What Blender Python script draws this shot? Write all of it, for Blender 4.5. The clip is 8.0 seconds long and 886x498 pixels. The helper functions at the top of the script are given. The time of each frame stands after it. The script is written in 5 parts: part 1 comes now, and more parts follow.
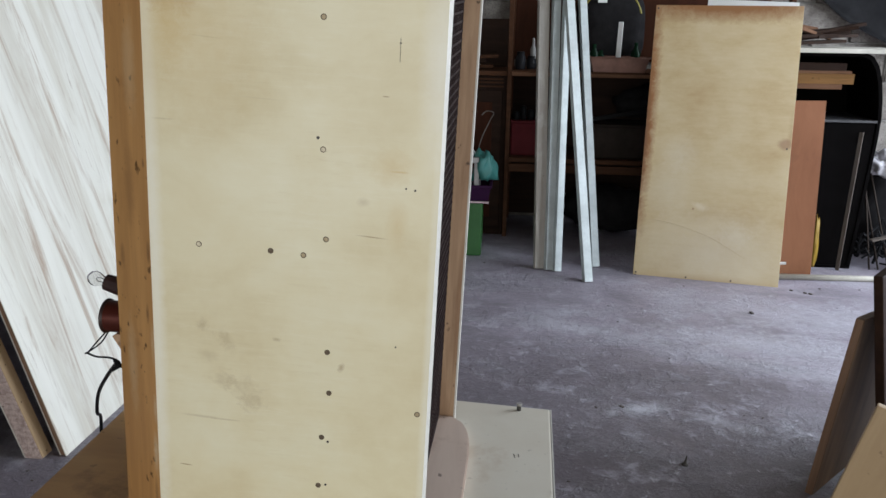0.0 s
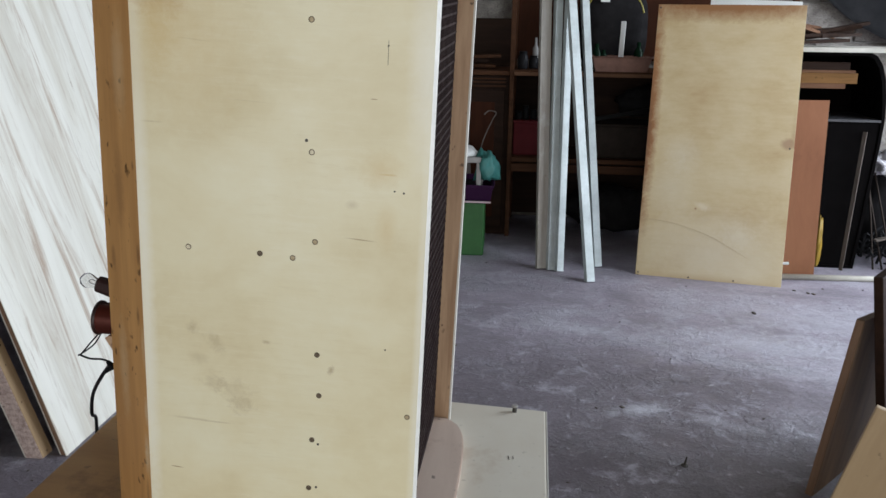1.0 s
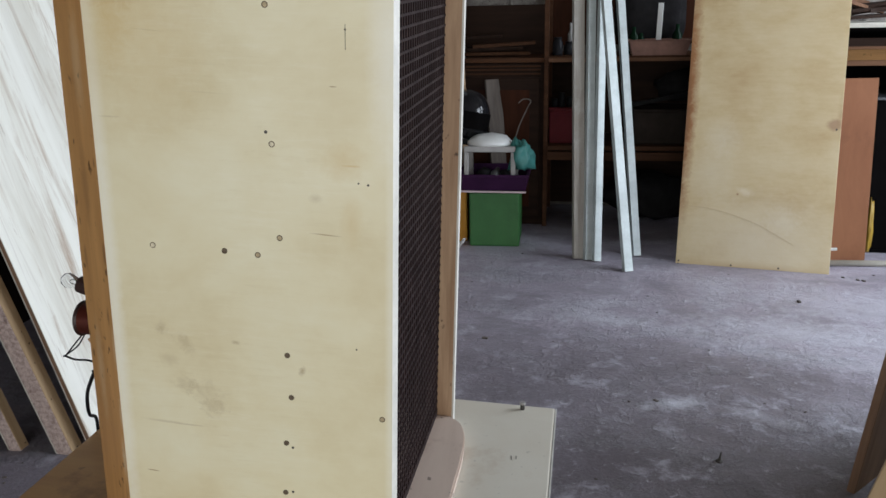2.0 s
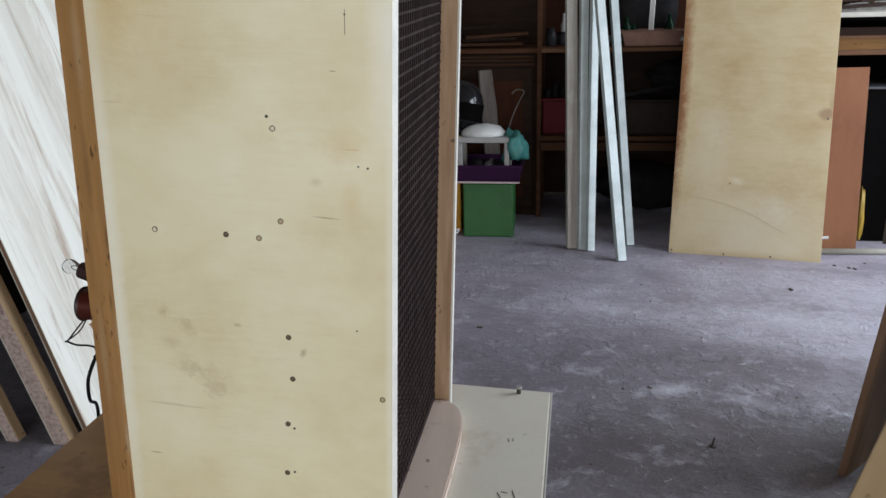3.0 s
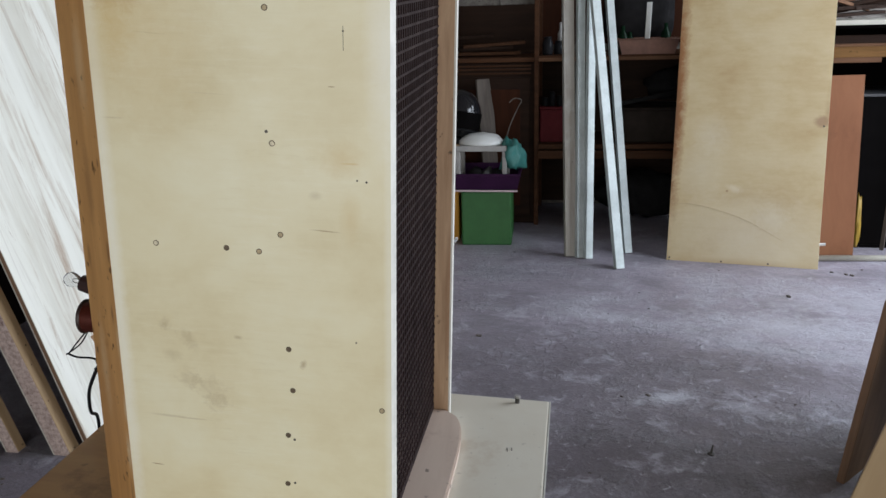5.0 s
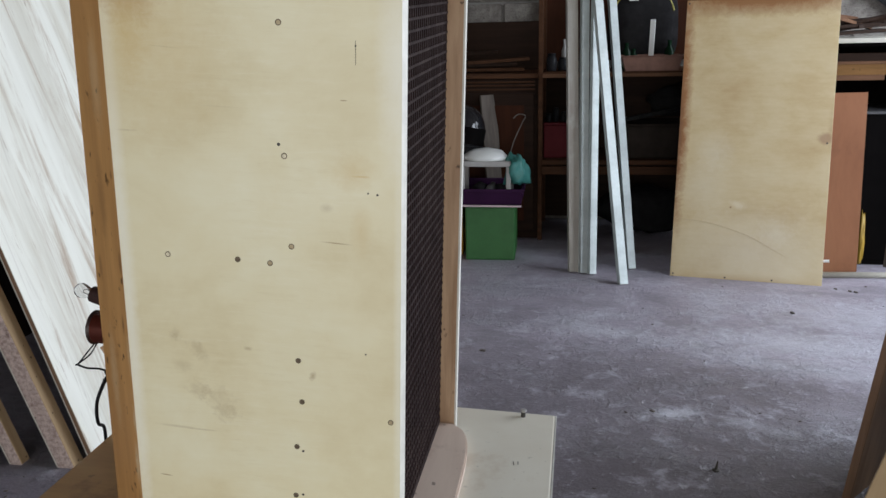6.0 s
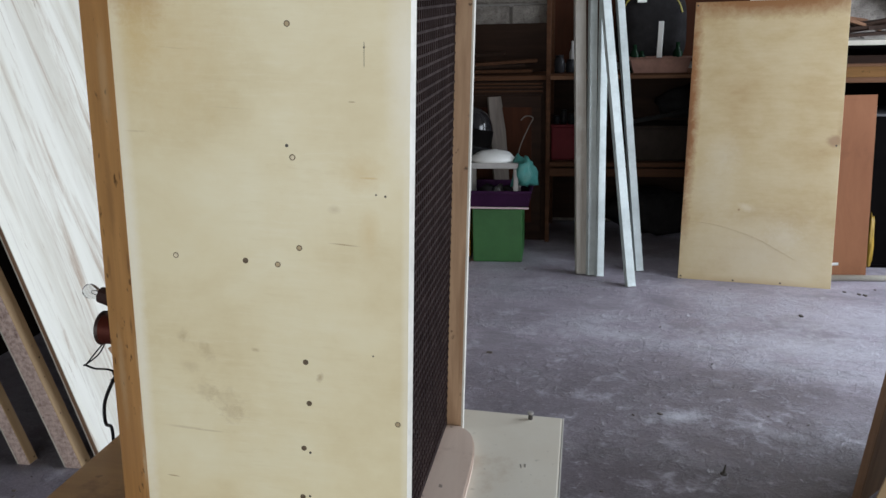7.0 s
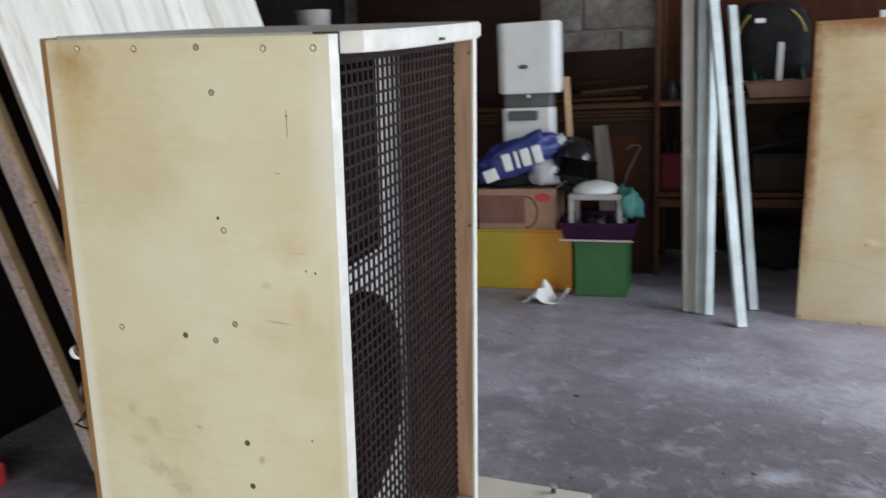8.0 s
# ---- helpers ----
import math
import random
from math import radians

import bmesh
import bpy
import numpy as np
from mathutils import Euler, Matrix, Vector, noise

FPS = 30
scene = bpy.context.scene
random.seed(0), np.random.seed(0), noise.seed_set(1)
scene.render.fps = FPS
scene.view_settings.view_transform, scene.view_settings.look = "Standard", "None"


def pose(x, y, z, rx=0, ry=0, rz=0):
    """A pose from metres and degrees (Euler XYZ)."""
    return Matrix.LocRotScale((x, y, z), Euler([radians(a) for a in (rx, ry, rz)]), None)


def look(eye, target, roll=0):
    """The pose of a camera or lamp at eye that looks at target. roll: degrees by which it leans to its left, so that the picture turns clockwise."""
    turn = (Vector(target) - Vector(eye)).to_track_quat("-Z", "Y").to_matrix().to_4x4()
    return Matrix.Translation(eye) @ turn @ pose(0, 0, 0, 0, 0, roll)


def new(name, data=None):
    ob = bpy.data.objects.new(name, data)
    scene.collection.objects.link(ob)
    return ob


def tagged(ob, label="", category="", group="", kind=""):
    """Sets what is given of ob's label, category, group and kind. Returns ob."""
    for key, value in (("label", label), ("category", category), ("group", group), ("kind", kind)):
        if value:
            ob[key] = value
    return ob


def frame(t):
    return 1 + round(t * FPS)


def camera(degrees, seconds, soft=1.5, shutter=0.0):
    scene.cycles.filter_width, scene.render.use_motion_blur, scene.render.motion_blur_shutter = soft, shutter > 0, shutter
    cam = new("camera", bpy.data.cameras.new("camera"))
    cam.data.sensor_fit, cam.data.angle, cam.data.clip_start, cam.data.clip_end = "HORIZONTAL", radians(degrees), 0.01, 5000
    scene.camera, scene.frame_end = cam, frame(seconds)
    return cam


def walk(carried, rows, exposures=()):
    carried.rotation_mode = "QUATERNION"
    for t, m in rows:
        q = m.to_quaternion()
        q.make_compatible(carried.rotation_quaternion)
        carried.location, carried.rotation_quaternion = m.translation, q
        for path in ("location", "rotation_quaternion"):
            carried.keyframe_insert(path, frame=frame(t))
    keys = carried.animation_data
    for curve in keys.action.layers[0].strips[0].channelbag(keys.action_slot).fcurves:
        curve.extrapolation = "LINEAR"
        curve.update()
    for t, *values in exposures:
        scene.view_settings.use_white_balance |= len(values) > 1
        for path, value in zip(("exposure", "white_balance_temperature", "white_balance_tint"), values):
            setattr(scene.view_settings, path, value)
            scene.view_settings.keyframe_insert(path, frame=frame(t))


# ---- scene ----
cam = camera(57.2, 8.0, shutter=0.2)
PATH = [
    (0, (0.404, 0.451, 1.078), (0.206, 2.369, 0.546), 0.9),
    (0.5, (0.41, 0.447, 1.082), (0.214, 2.364, 0.547), 1.0),
    (1, (0.419, 0.455, 1.081), (0.208, 2.371, 0.547), 0.8),
    (1.5, (0.446, 0.483, 1.081), (0.177, 2.391, 0.545), -0.3),
    (2, (0.487, 0.505, 1.072), (0.153, 2.397, 0.518), -1.2),
    (3.5, (0.48, 0.483, 1.066), (0.169, 2.374, 0.493), -1.4),
    (4, (0.476, 0.482, 1.066), (0.165, 2.373, 0.492), -1.4),
    (4.5, (0.481, 0.485, 1.072), (0.171, 2.375, 0.497), -1.4),
    (5, (0.486, 0.483, 1.073), (0.172, 2.379, 0.519), -1.6),
    (6.5, (0.478, 0.474, 1.072), (0.153, 2.38, 0.559), -1.2),
    (7, (0.479, 0.477, 1.072), (0.142, 2.38, 0.559), -1.3),
    (7.5, (0.499, 0.508, 1.078), (0.153, 2.409, 0.564), -1.3),
    (7.6, (0.513, 0.522, 1.081), (0.161, 2.422, 0.567), -1.4),
    (7.7, (0.533, 0.542, 1.085), (0.161, 2.439, 0.573), -1.6),
    (7.8, (0.56, 0.563, 1.088), (0.13, 2.45, 0.585), -2.1),
    (7.9, (0.593, 0.579, 1.094), (0.059, 2.445, 0.61), -2.7),
    (8, (0.631, 0.593, 1.098), (-0.031, 2.427, 0.65), -3.1),
]
walk(cam, [(t, look(eye, target, roll)) for t, eye, target, roll in PATH], [(0.0, 0.25), (7.6, 0.25), (8.0, 0.40)])

# ---- light ----
world = bpy.data.worlds.new("world")
scene.world = world
world.use_nodes = True
wn = world.node_tree
sky = wn.nodes.new("ShaderNodeTexSky")
sky.sky_type, sky.sun_disc = "NISHITA", False
sky.sun_elevation, sky.sun_rotation = radians(51.7), radians(18.4)
wn.links.new(sky.outputs[0], wn.nodes["Background"].inputs[0])
wn.nodes["Background"].inputs[1].default_value = 0.05

sun = new("sun", bpy.data.lights.new("sun", "SUN"))
sun.data.energy, sun.data.angle, sun.data.color = 2.0, radians(0.5), (1, 0.95, 0.88)
sun.matrix_world = look((2, 6, 8), (0, 0, 0))

# daylight through the wide open side and the front opening of the garage
side_light = new("daylight", bpy.data.lights.new("daylight", "AREA"))
side_light.data.shape, side_light.data.size, side_light.data.size_y = "RECTANGLE", 3.0, 2.2
side_light.data.energy, side_light.data.color = 165, (0.82, 0.90, 1.0)
side_light.matrix_world = look((3.5, 3.3, 1.45), (0.4, 3.45, 0.3))
front_light = new("daylight_front", bpy.data.lights.new("daylight_front", "AREA"))
front_light.data.shape, front_light.data.size, front_light.data.size_y = "RECTANGLE", 4.2, 1.5
front_light.data.energy, front_light.data.color = 65, (1.0, 0.985, 0.94)
front_light.matrix_world = look((1.0, -1.8, 0.85), (0.9, 3.0, 0.95))


# ---- materials ----
def mat(name, rough=0.6, metal=0.0):
    m = bpy.data.materials.new(name)
    m.use_nodes = True
    b = m.node_tree.nodes["Principled BSDF"]
    b.inputs["Roughness"].default_value, b.inputs["Metallic"].default_value = rough, metal
    return m, m.node_tree, b


def ramp(nt, fac, stops):
    r = nt.nodes.new("ShaderNodeValToRGB")
    while len(r.color_ramp.elements) < len(stops):
        r.color_ramp.elements.new(0.5)
    for e, (p, c) in zip(r.color_ramp.elements, stops):
        e.position, e.color = p, (*c, 1)
    nt.links.new(fac, r.inputs[0])
    return r.outputs[0]


def coords(nt, scale=(1, 1, 1), rot=(0, 0, 0), kind="Object"):
    tc, mp = nt.nodes.new("ShaderNodeTexCoord"), nt.nodes.new("ShaderNodeMapping")
    mp.inputs["Scale"].default_value = scale
    mp.inputs["Rotation"].default_value = [radians(a) for a in rot]
    nt.links.new(tc.outputs[kind], mp.inputs[0])
    return mp.outputs[0]


def noise_tex(nt, vec, scale, detail=5, rough=0.6, distort=0.0):
    n = nt.nodes.new("ShaderNodeTexNoise")
    n.inputs["Scale"].default_value, n.inputs["Detail"].default_value = scale, detail
    n.inputs["Roughness"].default_value, n.inputs["Distortion"].default_value = rough, distort
    nt.links.new(vec, n.inputs["Vector"])
    return n.outputs[0]


def mix(nt, fac, a, b, blend="MIX"):
    m = nt.nodes.new("ShaderNodeMix")
    m.data_type, m.blend_type = "RGBA", blend
    for s, v in ((m.inputs[0], fac), (m.inputs[6], a), (m.inputs[7], b)):
        if isinstance(v, (int, float)):
            s.default_value = v
        elif isinstance(v, tuple):
            s.default_value = (*v, 1)
        else:
            nt.links.new(v, s)
    return m.outputs[2]


def bump(nt, b, height, strength=0.2, dist=0.002):
    n = nt.nodes.new("ShaderNodeBump")
    n.inputs["Strength"].default_value, n.inputs["Distance"].default_value = strength, dist
    nt.links.new(height, n.inputs["Height"])
    nt.links.new(n.outputs[0], b.inputs["Normal"])


def wood(name, light, dark, grain=(6, 60, 60), rough=0.55, stain=None, spots=0.0, bumps=0.15):
    """Wood with grain along the axis of the smallest scale, blotches and, if wanted, stains."""
    m, nt, b = mat(name, rough)
    g = noise_tex(nt, coords(nt, grain), 1.0, 6, 0.65, 0.4)
    big = noise_tex(nt, coords(nt), 3.5, 4, 0.6)
    c = ramp(nt, g, [(0.3, dark), (0.62, light)])
    c = mix(nt, ramp(nt, big, [(0.35, (0, 0, 0)), (0.75, (1, 1, 1))]), c, mix(nt, 0.5, c, light))
    if stain:
        s = noise_tex(nt, coords(nt, (1, 1, 1), (20, 0, 40)), 5.0, 6, 0.7)
        c = mix(nt, ramp(nt, s, [(0.56, (0, 0, 0)), (0.76, (1, 1, 1))]), c, stain)
    if spots:
        s = noise_tex(nt, coords(nt), 60.0, 3, 0.5)
        c = mix(nt, ramp(nt, s, [(0.66, (0, 0, 0)), (0.72, (spots, spots, spots))]), c, tuple(0.3 * v for v in dark))
    nt.links.new(c, b.inputs["Base Color"])
    bump(nt, b, g, bumps, 0.001)
    return m


def plain(name, colour, rough=0.5, metal=0.0, vary=0.25, scale=8.0, bumps=0.08):
    """Paint, plastic, cloth or metal with worn blotches and fine grain."""
    m, nt, b = mat(name, rough, metal)
    v = coords(nt)
    a, f = noise_tex(nt, v, scale, 5, 0.65), noise_tex(nt, v, scale * 14, 3, 0.6)
    lo = tuple(c * (1 - vary) for c in colour)
    hi = tuple(min(1, c * (1 + 0.4 * vary)) for c in colour)
    c = ramp(nt, a, [(0.3, lo), (0.7, hi)])
    c = mix(nt, 0.12, c, ramp(nt, f, [(0.35, lo), (0.65, hi)]))
    nt.links.new(c, b.inputs["Base Color"])
    r = ramp(nt, a, [(0.3, (min(1, rough * 1.25),) * 3), (0.7, (rough * 0.8,) * 3)])
    nt.links.new(r, b.inputs["Roughness"])
    bump(nt, b, f, bumps, 0.001)
    return m


def patch(nt, centre, radii, soft=0.5, rough=0.0, turn=0.0, grain=95.0, spin=0.0):
    """A mask: 1 at centre, fading to 0 at the radii; rough breaks its outline."""
    tc, mp = nt.nodes.new("ShaderNodeTexCoord"), nt.nodes.new("ShaderNodeMapping")
    mp.vector_type = "TEXTURE"
    mp.inputs["Location"].default_value, mp.inputs["Scale"].default_value = centre, radii
    mp.inputs["Rotation"].default_value = (0, radians(turn), radians(spin))
    nt.links.new(tc.outputs["Object"], mp.inputs[0])
    ln = nt.nodes.new("ShaderNodeVectorMath")
    ln.operation = "LENGTH"
    nt.links.new(mp.outputs[0], ln.inputs[0])
    out = ln.outputs["Value"]
    if rough:
        n = noise_tex(nt, tc.outputs["Object"], grain, 5, 0.75, 0.5)
        a = nt.nodes.new("ShaderNodeMath")
        a.operation = "MULTIPLY_ADD"
        a.inputs[1].default_value = rough * 2
        nt.links.new(n, a.inputs[0])
        nt.links.new(out, a.inputs[2])
        b = nt.nodes.new("ShaderNodeMath")
        b.operation = "SUBTRACT"
        b.inputs[1].default_value = rough
        nt.links.new(a.outputs[0], b.inputs[0])
        out = b.outputs[0]
    return ramp(nt, out, [(1 - soft, (1, 1, 1)), (1, (0, 0, 0))])


def scaled(nt, mask, k):
    return mix(nt, k, (0, 0, 0), mask)


def side_ply():
    """Sanded pale ply: fine level streaks, a smear of filler along the edges, rubbed dirt and scratches."""
    m, nt, b = mat("birch_ply_side", 0.42)
    streak = noise_tex(nt, coords(nt, (24, 24, 230)), 1.0, 5, 0.7, 0.3)
    where = noise_tex(nt, coords(nt), 6.0, 4, 0.6)
    cloud = noise_tex(nt, coords(nt, (3, 3, 4)), 2.2, 7, 0.62, 0.15)
    c = ramp(nt, cloud, [(0.3, (0.585, 0.515, 0.325)), (0.52, (0.66, 0.612, 0.425)), (0.75, (0.70, 0.68, 0.515))])
    sm = mix(nt, 1.0, ramp(nt, streak, [(0.54, (0, 0, 0)), (0.70, (0.2, 0.2, 0.2))]), ramp(nt, where, [(0.45, (0.05, 0.05, 0.05)), (0.65, (1, 1, 1))]), "MULTIPLY")
    c = mix(nt, sm, c, (0.48, 0.40, 0.235))
    pale = mix(nt, 1.0, ramp(nt, streak, [(0.32, (0.26, 0.26, 0.26)), (0.46, (0, 0, 0))]), ramp(nt, where, [(0.38, (0.1, 0.1, 0.1)), (0.60, (1, 1, 1))]), "MULTIPLY")
    c = mix(nt, pale, c, (0.73, 0.71, 0.58))
    ox, oz = -PIVOT_X, -PIVOT_Z
    for (x, z), (rx, rz), k, colour, soft, rough, turn in SMUDGES:
        c = mix(nt, scaled(nt, patch(nt, (x + ox, -0.316, z + oz), (rx, 0.05, rz), soft, rough, turn), k), c, colour)
    nt.links.new(c, b.inputs["Base Color"])
    nt.links.new(ramp(nt, cloud, [(0.3, (0.5,) * 3), (0.7, (0.36,) * 3)]), b.inputs["Roughness"])
    bump(nt, b, streak, 0.12, 0.0008)
    return m


PIVOT_X, PIVOT_Z = 0.40, 0.498
FILLER, DIRT, BURN, SCORCH = (0.74, 0.735, 0.645), (0.30, 0.22, 0.12), (0.52, 0.37, 0.14), (0.38, 0.235, 0.10)
# place, reach, strength, colour, softness, roughness, turn
SMUDGES = (
    ((0.029, 0.80), (0.011, 0.45), 0.7, FILLER, 0.8, 0.4, 0), ((0.302, 1.04), (0.022, 0.12), 0.75, FILLER, 0.9, 0.3, 0),
    ((0.304, 0.75), (0.006, 0.35), 0.5, FILLER, 0.8, 0.3, 0), ((0.05, 1.10), (0.04, 0.032), 0.9, SCORCH, 1.0, 0.5, 20), ((0.07, 1.06), (0.09, 0.11), 0.4, BURN, 1.0, 0.5, 0),
    ((0.05, 1.06), (0.02, 0.05), 0.45, BURN, 1.0, 0.5, 0), ((0.12, 1.11), (0.09, 0.02), 0.3, BURN, 1.0, 0.4, 0),
    ((0.262, 0.945), (0.024, 0.022), 0.4, BURN, 1.0, 0.6, 0), ((0.268, 0.89), (0.012, 0.03), 0.35, BURN, 1.0, 0.4, 0),
    ((0.12, 0.705), (0.024, 0.018), 0.22, DIRT, 0.9, 1.5, 30), ((0.125, 0.693), (0.016, 0.012), 0.2, DIRT, 0.8, 1.5, 0),
    ((0.098, 0.715), (0.013, 0.012), 0.28, DIRT, 0.9, 1.4, 0), ((0.076, 0.772), (0.008, 0.008), 0.4, DIRT, 0.9, 1.3, 0),
    ((0.10, 0.757), (0.016, 0.009), 0.3, DIRT, 0.9, 1.4, 40), ((0.082, 0.74), (0.012, 0.008), 0.25, DIRT, 0.9, 0.6, 0),
    ((0.074, 0.671), (0.03, 0.0018), 0.3, DIRT, 0.7, 0.4, 2), ((0.10, 0.670), (0.02, 0.0012), 0.3, DIRT, 0.7, 0.4, 0),
    ((0.055, 0.613), (0.008, 0.0008), 0.9, DIRT, 0.5, 0.2, 3), ((0.244, 0.877), (0.017, 0.0009), 0.8, DIRT, 0.7, 0.3, 3),
    ((0.269, 0.941), (0.011, 0.0014), 0.55, BURN, 0.8, 0.3, 0), ((0.253, 1.009), (0.004, 0.0007), 0.8, DIRT, 0.5, 0.2, 0),
    ((0.218, 0.741), (0.004, 0.006), 0.65, DIRT, 0.8, 0.9, 25), ((0.152, 0.764), (0.006, 0.003), 0.5, DIRT, 0.8, 0.8, 0),
    ((0.085, 1.052), (0.02, 0.0008), 0.22, DIRT, 0.8, 0.3, 4), ((0.135, 1.00), (0.03, 0.0008), 0.15, DIRT, 0.8, 0.3, 2),
    ((0.042, 0.975), (0.014, 0.0012), 0.3, DIRT, 0.8, 0.4, 0), ((0.235, 0.91), (0.008, 0.005), 0.3, DIRT, 0.9, 0.5, 0))
PLY_SIDE = side_ply()
PLY_TOP = wood("ply_top", (0.70, 0.665, 0.575), (0.65, 0.60, 0.505), (10, 10, 10), 0.3, (0.50, 0.40, 0.30), 0.3, 0.05)
def rear_corner():
    """Brown stained ply whose edge is nicked, with pale splinters and rubbed dark marks."""
    m = wood("brown_ply", (0.60, 0.335, 0.13), (0.40, 0.205, 0.075), (22, 22, 3), 0.5, (0.27, 0.13, 0.05), 0.9)
    nt = m.node_tree
    b = nt.nodes["Principled BSDF"]
    c = b.inputs["Base Color"].links[0].from_socket
    for x, z, rx, rz, k, pale in ((0.020, 0.620, 0.006, 0.030, 0.9, 1), (0.022, 0.672, 0.004, 0.020, 0.8, 1), (0.022, 0.745, 0.004, 0.030, 0.5, 1), (0.021, 0.84, 0.004, 0.015, 0.7, 0), (0.018, 0.93, 0.003, 0.006, 0.9, 0),
                                  (0.015, 0.775, 0.004, 0.012, 0.8, 0), (-0.01, 0.90, 0.012, 0.05, 0.35, 0), (-0.02, 0.70, 0.012, 0.07, 0.35, 1), (-0.03, 0.82, 0.006, 0.02, 0.6, 0), (0.0, 1.02, 0.015, 0.06, 0.3, 1), (0.018, 0.565, 0.005, 0.03, 0.6, 0)):
        c = mix(nt, scaled(nt, patch(nt, (x - PIVOT_X, 1.21 - 1.5, z - PIVOT_Z), (rx, 0.06, rz), 0.7, 0.6, 0, 60.0), k), c, (0.70, 0.56, 0.36) if pale else (0.17, 0.085, 0.04))
    nt.links.new(c, b.inputs["Base Color"])
    return m


CHAMFER = rear_corner()
STRIP = wood("pine_strip", (0.50, 0.335, 0.21), (0.27, 0.15, 0.08), (50, 50, 5), 0.6, (0.20, 0.10, 0.045), 0.9)
WHITE_EDGE = plain("white_paint_edge", (0.67, 0.655, 0.60), 0.5, 0, 0.22, 26)


def whitewash():
    """Thin white paint rubbed over planks: long pale streaks, a few brown and pinkish ones, hair cracks."""
    m, nt, b = mat("whitewashed_board", 0.55)
    a = noise_tex(nt, coords(nt, (9, 9, 0.9)), 1.0, 6, 0.65, 0.7)
    f = noise_tex(nt, coords(nt, (34, 34, 2.0)), 1.0, 6, 0.7, 0.9)
    k = noise_tex(nt, coords(nt, (15, 15, 1.3), (0, 3, 0)), 1.0, 7, 0.72, 1.0)
    stave = noise_tex(nt, coords(nt, (10, 10, 0.08)), 1.0, 2, 0.5)
    c = ramp(nt, a, [(0.25, (0.60, 0.555, 0.46)), (0.45, (0.80, 0.79, 0.715)), (0.75, (0.89, 0.885, 0.82))])
    c = mix(nt, ramp(nt, stave, [(0.50, (0, 0, 0)), (0.56, (0.3, 0.3, 0.3))]), c, (0.62, 0.595, 0.52))
    c = mix(nt, ramp(nt, f, [(0.28, (0.65, 0.65, 0.65)), (0.42, (0, 0, 0))]), c, (0.49, 0.45, 0.385))
    c = mix(nt, ramp(nt, k, [(0.53, (0, 0, 0)), (0.62, (0.75, 0.75, 0.75))]), c, (0.58, 0.525, 0.445))
    c = mix(nt, ramp(nt, k, [(0.61, (0, 0, 0)), (0.68, (0.8, 0.8, 0.8))]), c, (0.43, 0.325, 0.245))
    c = mix(nt, ramp(nt, k, [(0.30, (0.85, 0.85, 0.85)), (0.37, (0, 0, 0))]), c, (0.40, 0.33, 0.265))
    crack = noise_tex(nt, coords(nt, (60, 60, 4.0), (0, 3, 0)), 1.0, 7, 0.75, 0.6)
    cm = mix(nt, 1.0, ramp(nt, crack, [(0.31, (0.95, 0.95, 0.95)), (0.38, (0, 0, 0))]), ramp(nt, a, [(0.42, (1, 1, 1)), (0.62, (0.15, 0.15, 0.15))]), "MULTIPLY")
    c = mix(nt, cm, c, (0.30, 0.225, 0.165))
    nt.links.new(c, b.inputs["Base Color"])
    bump(nt, b, f, 0.15, 0.001)
    return m


WHITEWASH = whitewash()
BROWN_SHEET = wood("brown_sheet", (0.21, 0.093, 0.048), (0.15, 0.062, 0.031), (9, 9, 3), 0.55, (0.13, 0.055, 0.03))
CHIP = wood("chipboard", (0.60, 0.485, 0.45), (0.19, 0.12, 0.105), (85, 85, 85), 0.8, (0.22, 0.15, 0.13), 1.0, 0.4)
RAW = wood("raw_wood", (0.46, 0.30, 0.16), (0.30, 0.18, 0.09), (30, 30, 4), 0.7, (0.24, 0.14, 0.07), 0.5)
BATTEN_FACE = wood("knotty_batten", (0.50, 0.355, 0.21), (0.36, 0.235, 0.12), (30, 30, 5), 0.7, (0.22, 0.12, 0.06), 1.0)
EDGE_BROWN = wood("brown_cut_edge", (0.24, 0.145, 0.09), (0.14, 0.08, 0.05), (40, 40, 4), 0.7)
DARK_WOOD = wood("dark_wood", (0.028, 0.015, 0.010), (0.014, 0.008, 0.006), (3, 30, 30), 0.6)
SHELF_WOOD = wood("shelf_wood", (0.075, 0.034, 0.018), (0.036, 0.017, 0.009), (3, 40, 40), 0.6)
TUBE = plain("aluminium_tube", (0.53, 0.585, 0.585), 0.5, 0.1, 0.35, 5)
BLACK = plain("black_laminate", (0.0035, 0.003, 0.003), 0.7, 0, 0.4, 5)
MESH_STEEL = plain("mesh_steel", (0.030, 0.019, 0.019), 0.6, 0.0, 0.4, 30)
SCREW_RIM = plain("screw_rim", (0.11, 0.08, 0.045), 0.6, 0, 0.3, 200)
SCREW_PALE = plain("screw_filled", (0.72, 0.66, 0.50), 0.6, 0, 0.3, 200)
SCREW_MID = plain("screw_steel", (0.42, 0.34, 0.21), 0.5, 0.0, 0.3, 200)
SCREW_BROWN = plain("screw_brown", (0.11, 0.08, 0.05), 0.6, 0, 0.3, 200)
SCREW_DARK = plain("screw_dark", (0.05, 0.045, 0.04), 0.6, 0, 0.3, 200)
DARK_CLOTH = plain("dark_paper", (0.017, 0.016, 0.017), 0.8, 0, 0.3, 20)
SPOOL = plain("bakelite", (0.03, 0.014, 0.012), 0.4, 0, 0.3, 30)
COPPER = plain("enamelled_wire", (0.10, 0.022, 0.014), 0.35, 0.5, 0.3, 60)
CABLE = plain("cable_rubber", (0.012, 0.012, 0.013), 0.5, 0, 0.3, 40)
GLASS, _gt, _gb = mat("clear_glass", 0.03)
_gb.inputs["IOR"].default_value = 1.09
